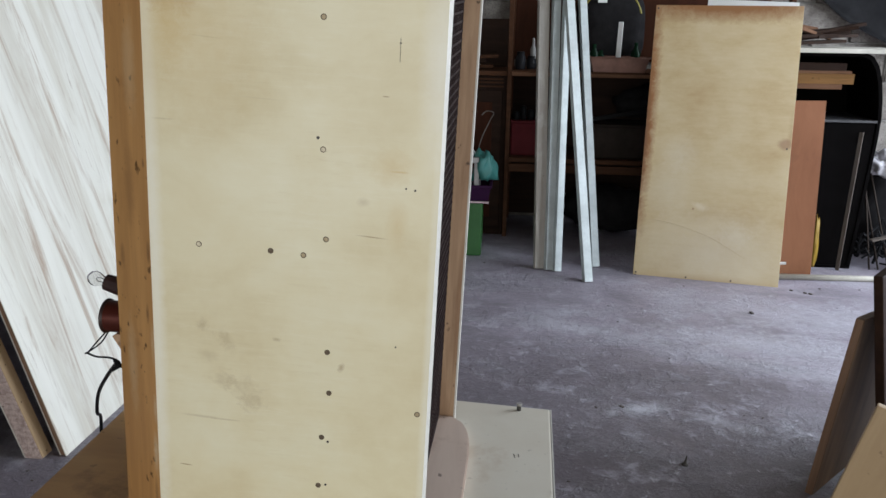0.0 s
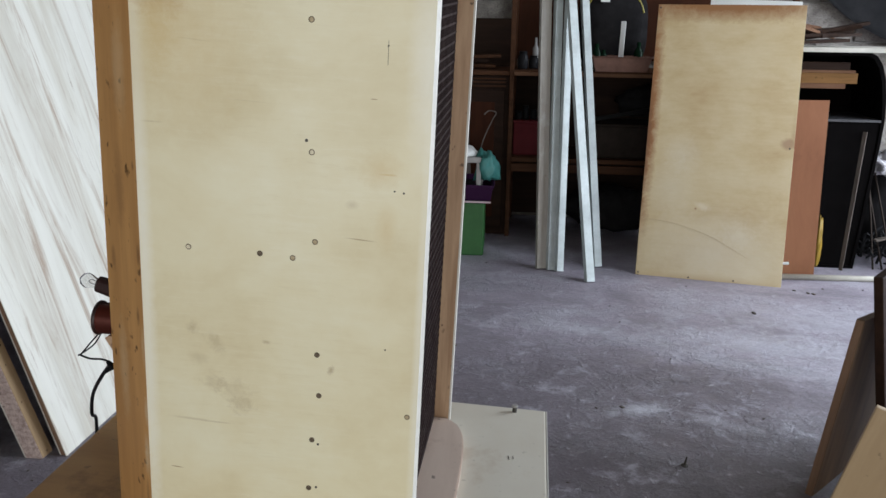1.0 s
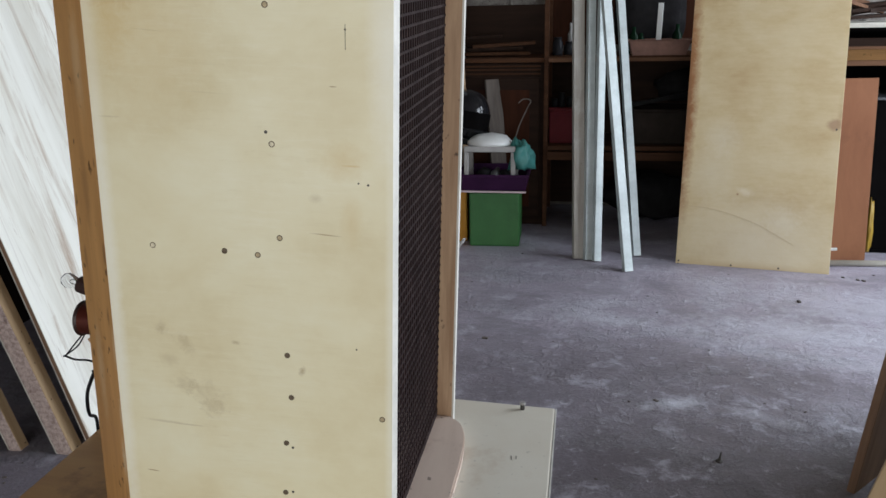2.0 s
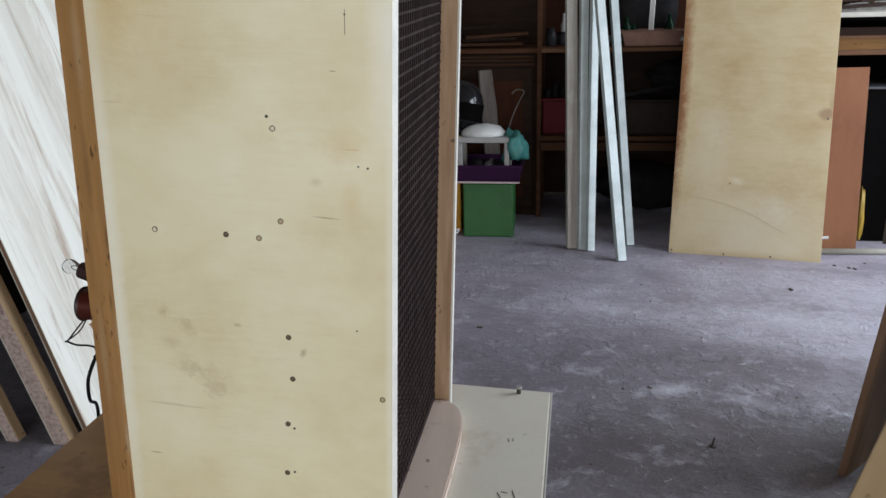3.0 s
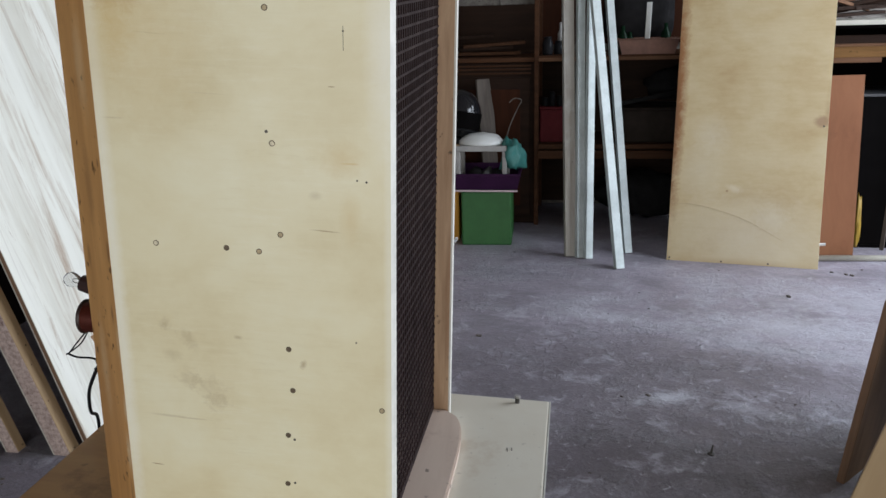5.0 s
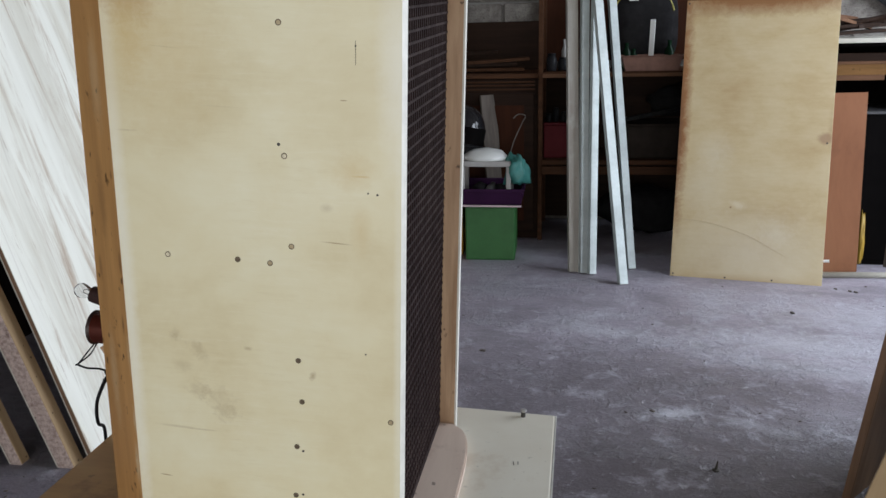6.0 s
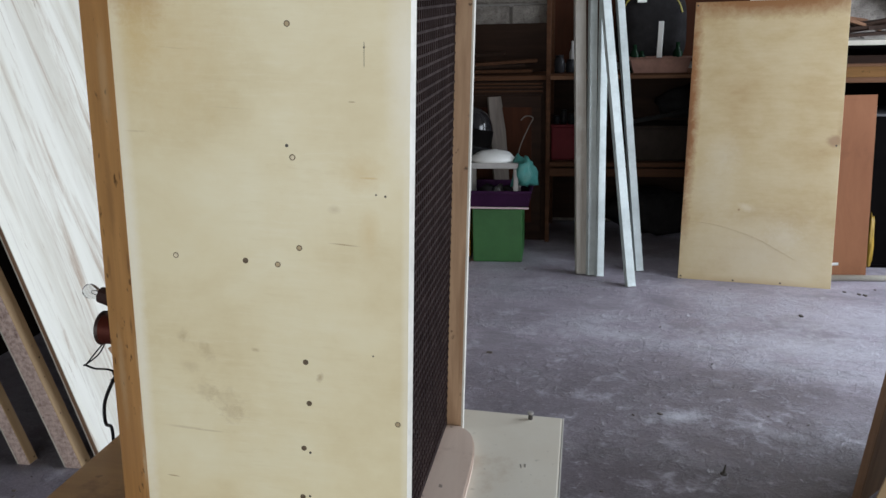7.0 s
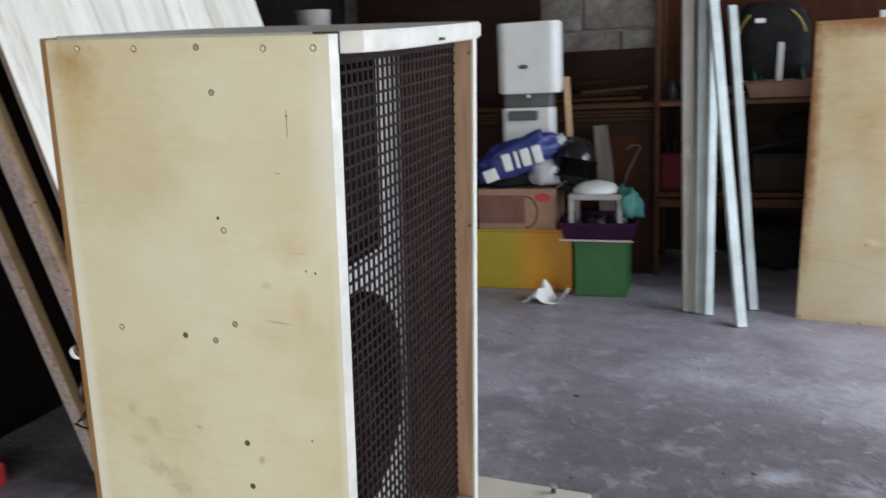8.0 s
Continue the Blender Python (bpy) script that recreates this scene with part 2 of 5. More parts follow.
_gb.inputs["Transmission Weight"].default_value = 1.0
GREEN = plain("green_plastic", (0.028, 0.125, 0.030), 0.5, 0, 0.25, 5)
YELLOW = plain("yellow_plastic", (0.27, 0.165, 0.012), 0.5, 0, 0.2, 5)
YELLOW_ORANGE, _yt, _yb = mat("yellow_orange_plastic", 0.5)
_sep = _yt.nodes.new("ShaderNodeSeparateXYZ")
_yt.links.new(coords(_yt, (2, 1, 1)), _sep.inputs[0])
_yo = ramp(_yt, mix(_yt, 0.5, _sep.outputs[0], (1, 1, 1), "ADD"), [(0.40, (0.38, 0.29, 0.015)), (0.60, (0.60, 0.27, 0.012))])
_yt.links.new(mix(_yt, 0.5, _yo, ramp(_yt, noise_tex(_yt, coords(_yt), 9.0), [(0.3, (0.8, 0.8, 0.8)), (0.7, (1, 1, 1))]), "MULTIPLY"), _yb.inputs["Base Color"])
PURPLE = plain("purple_plastic", (0.032, 0.009, 0.036), 0.5, 0, 0.3, 6)
CREAM_PAINT = plain("dusty_cream_paint", (0.50, 0.48, 0.42), 0.6, 0, 0.3, 9)
WHITE = plain("white_plastic", (0.72, 0.73, 0.72), 0.4, 0, 0.1, 6)
TUBE_DULL = wood("dull_tube", (0.44, 0.42, 0.38), (0.24, 0.20, 0.16), (30, 30, 2), 0.45, (0.5, 0.5, 0.48), 0.3)
GREY_WOOD = wood("grey_wood", (0.135, 0.115, 0.10), (0.075, 0.062, 0.054), (30, 30, 4), 0.75)
OCHRE = wood("ochre_batten", (0.19, 0.10, 0.037), (0.11, 0.055, 0.02), (4, 40, 40), 0.6, (0.2, 0.1, 0.05), 0.6)
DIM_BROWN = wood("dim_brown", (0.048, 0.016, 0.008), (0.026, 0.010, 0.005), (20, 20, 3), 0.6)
INNER_SHADE = plain("brown_inner_shade", (0.20, 0.118, 0.10), 0.8, 0, 0.3, 12)
LIP_WOOD = wood("worn_shelf_edge", (0.15, 0.078, 0.045), (0.085, 0.042, 0.024), (4, 40, 40), 0.6)
WALNUT = wood("dark_brown_board", (0.22, 0.148, 0.098), (0.12, 0.08, 0.052), (20, 20, 3), 0.55)
RAW_CREAM = wood("raw_cream_board", (0.40, 0.29, 0.165), (0.31, 0.21, 0.11), (20, 20, 3), 0.6, (0.3, 0.18, 0.09), 0.4)
GREY_PLASTIC = plain("grey_plastic", (0.09, 0.09, 0.09), 0.45, 0, 0.3, 12)
GREY_LIGHT = plain("light_grey_plastic", (0.34, 0.33, 0.32), 0.5, 0, 0.25, 12)
PINKISH = plain("pale_pink_plastic", (0.55, 0.42, 0.45), 0.5, 0, 0.2, 12)
CARDBOARD = plain("cardboard", (0.33, 0.19, 0.125), 0.85, 0, 0.25, 9)
PRINT_BROWN = plain("brown_print", (0.18, 0.085, 0.06), 0.8, 0, 0.3, 12)
RED = plain("red_print", (0.45, 0.03, 0.03), 0.6, 0, 0.25, 15)
RED_DULL = plain("dull_red_plastic", (0.11, 0.018, 0.022), 0.55, 0, 0.3, 8)
BLUE_BAG = plain("blue_woven_bag", (0.035, 0.045, 0.20), 0.5, 0, 0.4, 14, 0.3)
CLEAR_BAG = plain("milky_plastic", (0.45, 0.44, 0.47), 0.35, 0, 0.35, 14, 0.3)
TEAL = plain("teal_plastic", (0.05, 0.22, 0.20), 0.45, 0, 0.35, 14, 0.3)
GLOSS_BLACK = plain("gloss_black", (0.012, 0.012, 0.014), 0.15, 0, 0.2, 6, 0.02)
PAPER = plain("white_paper", (0.72, 0.71, 0.72), 0.8, 0, 0.1, 14)
COPPER_TRAY = plain("coppery_metal", (0.24, 0.13, 0.10), 0.4, 0.4, 0.35, 14)
YELLOW_TRIM = plain("yellow_trim", (0.28, 0.24, 0.03), 0.6, 0, 0.2, 14)
GREEN_DARK = plain("dark_green_glass", (0.008, 0.028, 0.014), 0.2, 0, 0.3, 14)
JAR = plain("dusty_glass", (0.025, 0.025, 0.028), 0.25, 0, 0.5, 20)
CASE = plain("dusty_case", (0.034, 0.026, 0.022), 0.7, 0, 0.35, 7)
BLACK_EDGE = plain("worn_black_edge", (0.05, 0.05, 0.055), 0.5, 0, 0.4, 18)
TARP = plain("black_tarpaulin", (0.03, 0.03, 0.033), 0.55, 0, 0.4, 9, 0.3)
CHIPS = plain("dirt_chips", (0.12, 0.10, 0.09), 0.9, 0, 0.5, 40)
STAIN_EDGE = plain("veneer_crack", (0.52, 0.40, 0.24), 0.7, 0, 0.3, 40)
BOTTOM = wood("pine_bottom", (0.62, 0.50, 0.42), (0.52, 0.40, 0.33), (30, 4, 30), 0.55, (0.25, 0.14, 0.10), 0.8)
TOP_BROWN_SHADE = wood("brown_shaded_top", (0.58, 0.33, 0.11), (0.46, 0.25, 0.08), (4, 30, 30), 0.5, (0.15, 0.07, 0.025), 0.4)
# near-black colour holds the shade behind the leaning boards
SHADED_WALL = plain("shaded_wall", (0.014, 0.010, 0.009), 0.9, 0, 0.5, 3.0, 0.4)
for _m in (SHADED_WALL, DIM_BROWN, LIP_WOOD, OCHRE, GREY_WOOD, GREEN_DARK, JAR, DARK_CLOTH, DARK_WOOD, SHELF_WOOD, WALNUT, CASE, TARP, CABLE, MESH_STEEL, INNER_SHADE, BROWN_SHEET, RED_DULL, PURPLE):
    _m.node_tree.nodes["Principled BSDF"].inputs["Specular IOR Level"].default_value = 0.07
BLACK.node_tree.nodes["Principled BSDF"].inputs["Specular IOR Level"].default_value = 0.02
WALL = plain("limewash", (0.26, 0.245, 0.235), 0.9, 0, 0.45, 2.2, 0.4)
CEILING = plain("dark_ceiling", (0.14, 0.115, 0.095), 0.9, 0, 0.4, 2.0)


def limewashed_block():
    """Rough concrete block under flaking limewash: pale cloudy coat, bare grey patches, dark pits and hair cracks."""
    m, nt, b = mat("limewashed_block", 0.9)
    v = coords(nt, kind="Object")
    info = nt.nodes.new("ShaderNodeObjectInfo")
    coat, pit = noise_tex(nt, v, 9.0, 7, 0.7, 0.4), noise_tex(nt, v, 55.0, 5, 0.7)
    crack = noise_tex(nt, coords(nt, (4, 4, 9)), 2.2, 8, 0.75, 1.5)
    c = ramp(nt, coat, [(0.34, (0.14, 0.122, 0.11)), (0.50, (0.22, 0.20, 0.18)), (0.66, (0.33, 0.31, 0.28))])
    c = mix(nt, ramp(nt, pit, [(0.34, (0.8, 0.8, 0.8)), (0.44, (0, 0, 0))]), c, (0.08, 0.07, 0.065))
    c = mix(nt, ramp(nt, crack, [(0.485, (0, 0, 0)), (0.50, (0.85, 0.85, 0.85)), (0.515, (0, 0, 0))]), c, (0.06, 0.05, 0.045))
    c = mix(nt, 1.0, c, ramp(nt, info.outputs["Random"], [(0.0, (0.78, 0.77, 0.76)), (1.0, (1, 1, 1))]), "MULTIPLY")
    nt.links.new(c, b.inputs["Base Color"])
    bump(nt, b, mix(nt, 0.4, coat, pit), 0.9, 0.006)
    return m


BLOCK = limewashed_block()


# place, reach, strength, tone (1 pale, 0 dark), turn of stains, scuffs and painted shade in the floor
# broad dark ones: grime and painted shade; broad pale ones: painted far daylight
FLOOR_MARKS_SHADE = (
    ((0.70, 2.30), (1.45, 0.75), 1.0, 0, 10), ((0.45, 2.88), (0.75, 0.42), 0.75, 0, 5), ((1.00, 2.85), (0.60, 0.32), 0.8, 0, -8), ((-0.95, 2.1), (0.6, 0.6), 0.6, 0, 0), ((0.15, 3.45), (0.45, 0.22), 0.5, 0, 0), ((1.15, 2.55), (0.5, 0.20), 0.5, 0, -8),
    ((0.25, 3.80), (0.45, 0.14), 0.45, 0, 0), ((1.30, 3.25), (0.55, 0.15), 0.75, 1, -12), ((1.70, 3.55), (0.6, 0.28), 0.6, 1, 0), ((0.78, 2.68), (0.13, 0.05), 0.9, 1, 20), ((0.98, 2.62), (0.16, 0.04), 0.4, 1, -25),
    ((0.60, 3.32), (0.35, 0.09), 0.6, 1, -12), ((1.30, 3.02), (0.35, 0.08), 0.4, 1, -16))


def concrete():
    """Trowelled concrete: cloudy tones, dark grime mixed with painted shade, pale rubbed scuffs and painted daylight,
    lumps and pits.
    """
    m, nt, b = mat("worn_concrete", 0.6)
    v = coords(nt)
    big, mid = noise_tex(nt, v, 1.1, 6, 0.62, 0.5), noise_tex(nt, v, 8.0, 8, 0.7, 0.3)
    fine = noise_tex(nt, v, 120.0, 4, 0.7)
    speck = noise_tex(nt, v, 30.0, 7, 0.72, 0.6)
    wide = noise_tex(nt, coords(nt, (1, 1.6, 1), (0, 0, 25)), 2.3, 8, 0.66, 0.25)
    c = ramp(nt, big, [(0.32, (0.230, 0.196, 0.232)), (0.50, (0.305, 0.268, 0.322)), (0.66, (0.388, 0.352, 0.415))])
    c = mix(nt, ramp(nt, wide, [(0.50, (0, 0, 0)), (0.62, (0.6, 0.6, 0.6))]), c, (0.44, 0.43, 0.495))
    c = mix(nt, ramp(nt, wide, [(0.38, (0.7, 0.7, 0.7)), (0.48, (0, 0, 0))]), c, (0.165, 0.148, 0.17))
    for (x, y), (rx, ry), k, tone, turn in FLOOR_MARKS_SHADE:
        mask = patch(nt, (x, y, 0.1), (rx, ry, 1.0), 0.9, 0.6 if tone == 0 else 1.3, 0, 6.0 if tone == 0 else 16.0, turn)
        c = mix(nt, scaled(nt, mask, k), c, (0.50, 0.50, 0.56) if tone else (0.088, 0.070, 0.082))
    c = mix(nt, ramp(nt, mid, [(0.54, (0, 0, 0)), (0.66, (0.6, 0.6, 0.6))]), c, (0.48, 0.47, 0.535))
    c = mix(nt, ramp(nt, mid, [(0.34, (0.5, 0.5, 0.5)), (0.44, (0, 0, 0))]), c, (0.165, 0.15, 0.17))
    c = mix(nt, ramp(nt, speck, [(0.33, (0.5, 0.5, 0.5)), (0.44, (0, 0, 0))]), c, (0.12, 0.11, 0.125))
    c = mix(nt, ramp(nt, speck, [(0.60, (0, 0, 0)), (0.67, (0.5, 0.5, 0.5))]), c, (0.54, 0.53, 0.59))
    c = mix(nt, 0.2, c, ramp(nt, fine, [(0.3, (0.10, 0.095, 0.11)), (0.7, (0.44, 0.43, 0.485))]))
    nt.links.new(c, b.inputs["Base Color"])
    nt.links.new(ramp(nt, mid, [(0.3, (0.36,) * 3), (0.7, (0.6,) * 3)]), b.inputs["Roughness"])
    lumps = mix(nt, 1.0, ramp(nt, speck, [(0.45, (0, 0, 0)), (0.75, (1, 1, 1))]), ramp(nt, wide, [(0.42, (0.15, 0.15, 0.15)), (0.58, (1, 1, 1))]), "MULTIPLY")
    bump(nt, b, mix(nt, 0.06, mix(nt, 0.6, mid, lumps), fine), 0.9, 0.012)
    return m


CONCRETE = concrete()


def sheet_face():
    """Old plywood: honey brown, pale cloudy patches, burnt brown borders on top and one side."""
    m, nt, b = mat("old_ply_face", 0.55)
    cloud = noise_tex(nt, coords(nt, (1.3, 1, 2.2)), 2.6, 7, 0.65, 0.15)
    streak = noise_tex(nt, coords(nt, (9, 9, 90)), 1.0, 5, 0.7, 0.3)
    c = ramp(nt, cloud, [(0.28, (0.43, 0.305, 0.15)), (0.5, (0.53, 0.42, 0.243)), (0.74, (0.60, 0.505, 0.33))])
    c = mix(nt, 0.09, c, ramp(nt, streak, [(0.35, (0.36, 0.24, 0.11)), (0.65, (0.62, 0.5, 0.31))]))
    for (x, z), (rx, rz), k, colour, soft, rough, turn in (
            ((0.0, 0.75), (0.05, 0.70), 0.95, (0.25, 0.10, 0.03), 0.7, 0.6, 0), ((0.31, 1.215), (0.6, 0.085), 0.95, (0.24, 0.10, 0.03), 0.7, 0.4, 0),
            ((0.0, 0.62), (0.018, 0.35), 0.8, (0.16, 0.07, 0.03), 0.9, 0.7, 0), ((0.59, 0.62), (0.04, 0.028), 0.7, (0.30, 0.17, 0.10), 0.5, 0.5, 0),
            ((0.615, 0.66), (0.02, 0.10), 0.4, (0.30, 0.17, 0.08), 0.9, 0.6, 0), ((0.26, 0.33), (0.05, 0.02), 0.5, (0.72, 0.66, 0.52), 0.9, 0.6, 20),
            ((0.42, 0.21), (0.10, 0.06), 0.5, (0.70, 0.64, 0.50), 1.0, 0.6, 10), ((0.235, 0.315), (0.006, 0.006), 0.9, (0.25, 0.12, 0.05), 0.6, 0.3, 0),
            ((0.12, 0.40), (0.10, 0.16), 0.4, (0.66, 0.60, 0.46), 1.0, 0.4, 0), ((0.33, 0.12), (0.38, 0.24), 0.6, (0.62, 0.55, 0.42), 1.0, 0.4, 0), ((0.16, 0.55), (0.09, 0.10), 0.45, (0.66, 0.60, 0.47), 1.0, 0.6, 0), ((0.31, 0.0), (0.4, 0.03), 0.5, (0.42, 0.28, 0.14), 0.9, 0.5, 0)):
        c = mix(nt, scaled(nt, patch(nt, (x, 0, z), (rx, 0.1, rz), soft, rough, turn, 24.0), k), c, colour)
    nt.links.new(c, b.inputs["Base Color"])
    bump(nt, b, streak, 0.1, 0.001)
    return m


SHEET_FACE = sheet_face()


# ---- mesh helpers ----
def box(x0, x1, y0, y1, z0, z1, bevel=0.002, m=None, bm=None):
    """A box with worn (bevelled) edges, added to bm."""
    out = bm or bmesh.new()
    own = bmesh.new()
    bmesh.ops.create_cube(own, size=1)
    for v in own.verts:
        v.co = Vector(((x0 + x1) / 2 + v.co.x * (x1 - x0), (y0 + y1) / 2 + v.co.y * (y1 - y0), (z0 + z1) / 2 + v.co.z * (z1 - z0)))
    if bevel:
        bmesh.ops.bevel(own, geom=own.edges[:], offset=bevel, segments=2, affect="EDGES", profile=0.6)
    return join(out, own, m)


def join(out, own, m=None):
    if m is not None:
        own.transform(m)
    me = bpy.data.meshes.new("tmp")
    own.to_mesh(me)
    out.from_mesh(me)
    bpy.data.meshes.remove(me)
    own.free()
    return out


def rod(a, b, r0, r1=None, n=12, bm=None):
    """A round bar from a to b."""
    out, own = bm or bmesh.new(), bmesh.new()
    a, b = Vector(a), Vector(b)
    d = b - a
    bmesh.ops.create_cone(own, cap_ends=True, segments=n, radius1=r0, radius2=r0 if r1 is None else r1, depth=d.length)
    return join(out, own, Matrix.Translation((a + b) / 2) @ d.to_track_quat("Z", "Y").to_matrix().to_4x4())


def lathe(profile, n=32, bm=None, m=None):
    """Turn a profile of (radius, height) round z."""
    out, own = bm or bmesh.new(), bmesh.new()
    rings = [[own.verts.new((r * math.cos(2 * math.pi * k / n), r * math.sin(2 * math.pi * k / n), h)) for k in range(n)] for r, h in profile]
    for p, q in zip(rings, rings[1:]):
        for k in range(n):
            own.faces.new((p[k], p[(k + 1) % n], q[(k + 1) % n], q[k]))
    own.faces.new(rings[0][::-1])
    own.faces.new(rings[-1])
    return join(out, own, m)


def prism(outline, z0, z1, bevel=0.0, bm=None, m=None):
    """A plate with the given outline (x, y) from z0 to z1."""
    out, own = bm or bmesh.new(), bmesh.new()
    low, top = [own.verts.new((x, y, z0)) for x, y in outline], [own.verts.new((x, y, z1)) for x, y in outline]
    own.faces.new(low[::-1])
    own.faces.new(top)
    n = len(outline)
    for k in range(n):
        own.faces.new((low[k], low[(k + 1) % n], top[(k + 1) % n], top[k]))
    bmesh.ops.recalc_face_normals(own, faces=own.faces[:])
    if bevel:
        edges = [e for e in own.edges if abs(e.verts[0].co.z - e.verts[1].co.z) < 1e-6]
        bmesh.ops.bevel(own, geom=edges, offset=bevel, segments=2, affect="EDGES")
    return join(out, own, m)


def part(name, bm, material, parent=None, label="", smooth=False, kind=""):
    """Link a bmesh as one mesh object, under a thing or a part."""
    me = bpy.data.meshes.new(name)
    bmesh.ops.recalc_face_normals(bm, faces=bm.faces[:])
    bm.to_mesh(me)
    bm.free()
    me.materials.append(material)
    if smooth:
        for p in me.polygons:
            p.use_smooth = True
    ob = new(name, me)
    if parent:
        ob.parent = parent
    if label:
        tagged(ob, label)
    if kind:
        tagged(ob, kind=kind)
    return ob


def thing(name, label, category, m=None, group="", kind=""):
    ob = new(name)
    ob.empty_display_size = 0.05
    if m is not None:
        ob.matrix_world = m
    return tagged(ob, label, category, group, kind)


def tube(points, r, bm=None, n=8):
    """A round cord through the points."""
    out, own = bm or bmesh.new(), bmesh.new()
    pts = [Vector(p) for p in points]
    fine = []
    for k in range(len(pts) - 1):
        p0, p1, p2, p3 = pts[max(k - 1, 0)], pts[k], pts[k + 1], pts[min(k + 2, len(pts) - 1)]
        for s in range(6):
            u = s / 6
            fine.append(0.5 * ((2 * p1) + (p2 - p0) * u + (2 * p0 - 5 * p1 + 4 * p2 - p3) * u * u + (3 * p1 - p0 - 3 * p2 + p3) * u ** 3))
    fine.append(pts[-1])
    rings = []
    for k, p in enumerate(fine):
        d = (fine[min(k + 1, len(fine) - 1)] - fine[max(k - 1, 0)]).normalized()
        q = d.to_track_quat("Z", "Y")
        rings.append([own.verts.new(p + q @ Vector((r * math.cos(2 * math.pi * j / n), r * math.sin(2 * math.pi * j / n), 0))) for j in range(n)])
    for a, b in zip(rings, rings[1:]):
        for j in range(n):
            own.faces.new((a[j], a[(j + 1) % n], b[(j + 1) % n], b[j]))
    own.faces.new(rings[0][::-1])
    own.faces.new(rings[-1])
    return join(out, own)


# ---- setting ----
LEFT, RIGHT, FRONT, BACK, TOP = -1.55, 3.6, -1.9, 5.15, 2.9

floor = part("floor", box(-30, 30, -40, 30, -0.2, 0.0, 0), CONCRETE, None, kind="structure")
tagged(floor, "worn grey concrete floor with pale scuffs", "floor")
# right and front walls stand unseen, their openings sized to steer the daylight
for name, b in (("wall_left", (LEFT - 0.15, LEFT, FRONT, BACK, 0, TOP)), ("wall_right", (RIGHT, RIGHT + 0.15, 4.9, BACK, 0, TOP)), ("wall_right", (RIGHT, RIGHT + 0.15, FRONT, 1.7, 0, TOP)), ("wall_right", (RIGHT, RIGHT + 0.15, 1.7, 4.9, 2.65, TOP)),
                ("wall_back", (LEFT - 0.15, RIGHT + 0.15, BACK + 0.012, BACK + 0.15, 0, TOP)),
                ("wall_front", (LEFT - 0.15, RIGHT + 0.15, FRONT - 0.15, FRONT, 2.65, TOP))):
    w = part(name, box(*b, 0), SHADED_WALL if name == "wall_left" else WALL, None, kind="structure")
    tagged(w, "wall behind the stacked boards, their shade put into its dark colour" if name == "wall_left" else "limewashed block wall of the workshop", "wall")
# unseen ceiling, kept dark to cut bounced light
ceil = part("ceiling", box(LEFT - 0.15, RIGHT + 0.15, FRONT - 0.15, BACK + 0.15, TOP, TOP + 0.1, 0), CEILING, None, kind="structure")
tagged(ceil, "plain dark ceiling added over the workshop, out of view", "ceiling")

# ---- bench and loudspeaker: they stand slightly out of plumb ----
PIVOT = Vector((0.40, 1.5, 0.498))
LEANING = Matrix.Translation(PIVOT) @ pose(0, 0, 0, 0, 2.4, 0)
P = Matrix.Translation(-PIVOT)


def put(b):
    b.transform(P)
    return b


def bench():
    t = thing("workbench", "low workbench with a scratched plywood top", "workbench", LEANING)
    # this half's brown also carries the cabinet's shade
    part("tabletop", put(box(-0.176, 0.149, 1.02, 1.60, 0.482, 0.4975, 0.003)), TOP_BROWN_SHADE, t, "brown half of the plywood top with the cabinet's shade in its colour")
    part("tabletop", put(box(0.150, 0.456, 1.02, 1.632, 0.482, 0.498, 0.003)), PLY_TOP, t, "pale plywood half of the top")
    part("edge_band", put(box(0.4562, 0.458, 1.021, 1.631, 0.483, 0.4978, 0)), WHITE_EDGE, t, "white edge band")
    for x in (-0.14, 0.36):
        for y in (1.07, 1.54):
            part("leg", put(box(x, x + 0.05, y, y + 0.05, 0.0 + (0.0 if x > 0 else -0.02), 0.482, 0.003)), RAW, t)
    for y in (1.08, 1.56):
        part("rail", put(box(-0.09, 0.36, y, y + 0.025, 0.40, 0.48, 0.002)), RAW, t)
    return t


bench()


def put_sloped(b):
    """The cabinet's top rises towards its far side: heights grow with the depth."""
    for v in b.verts:
        v.co.z += 0.050 * (v.co.y - 1.184) * (v.co.z - 0.498) / 0.6225
    return put(b)


def bow(y0, y1, x0, depth, back, n=24):
    """Outline of a lid whose front bows out between its ends."""
    pts = []
    for k in range(n + 1):
        y = y0 + (y1 - y0) * k / n
        s = abs(2 * k / n - 1)
        pts.append((x0 + depth * (1 - s ** 4) ** 0.6, y))
    return pts + back


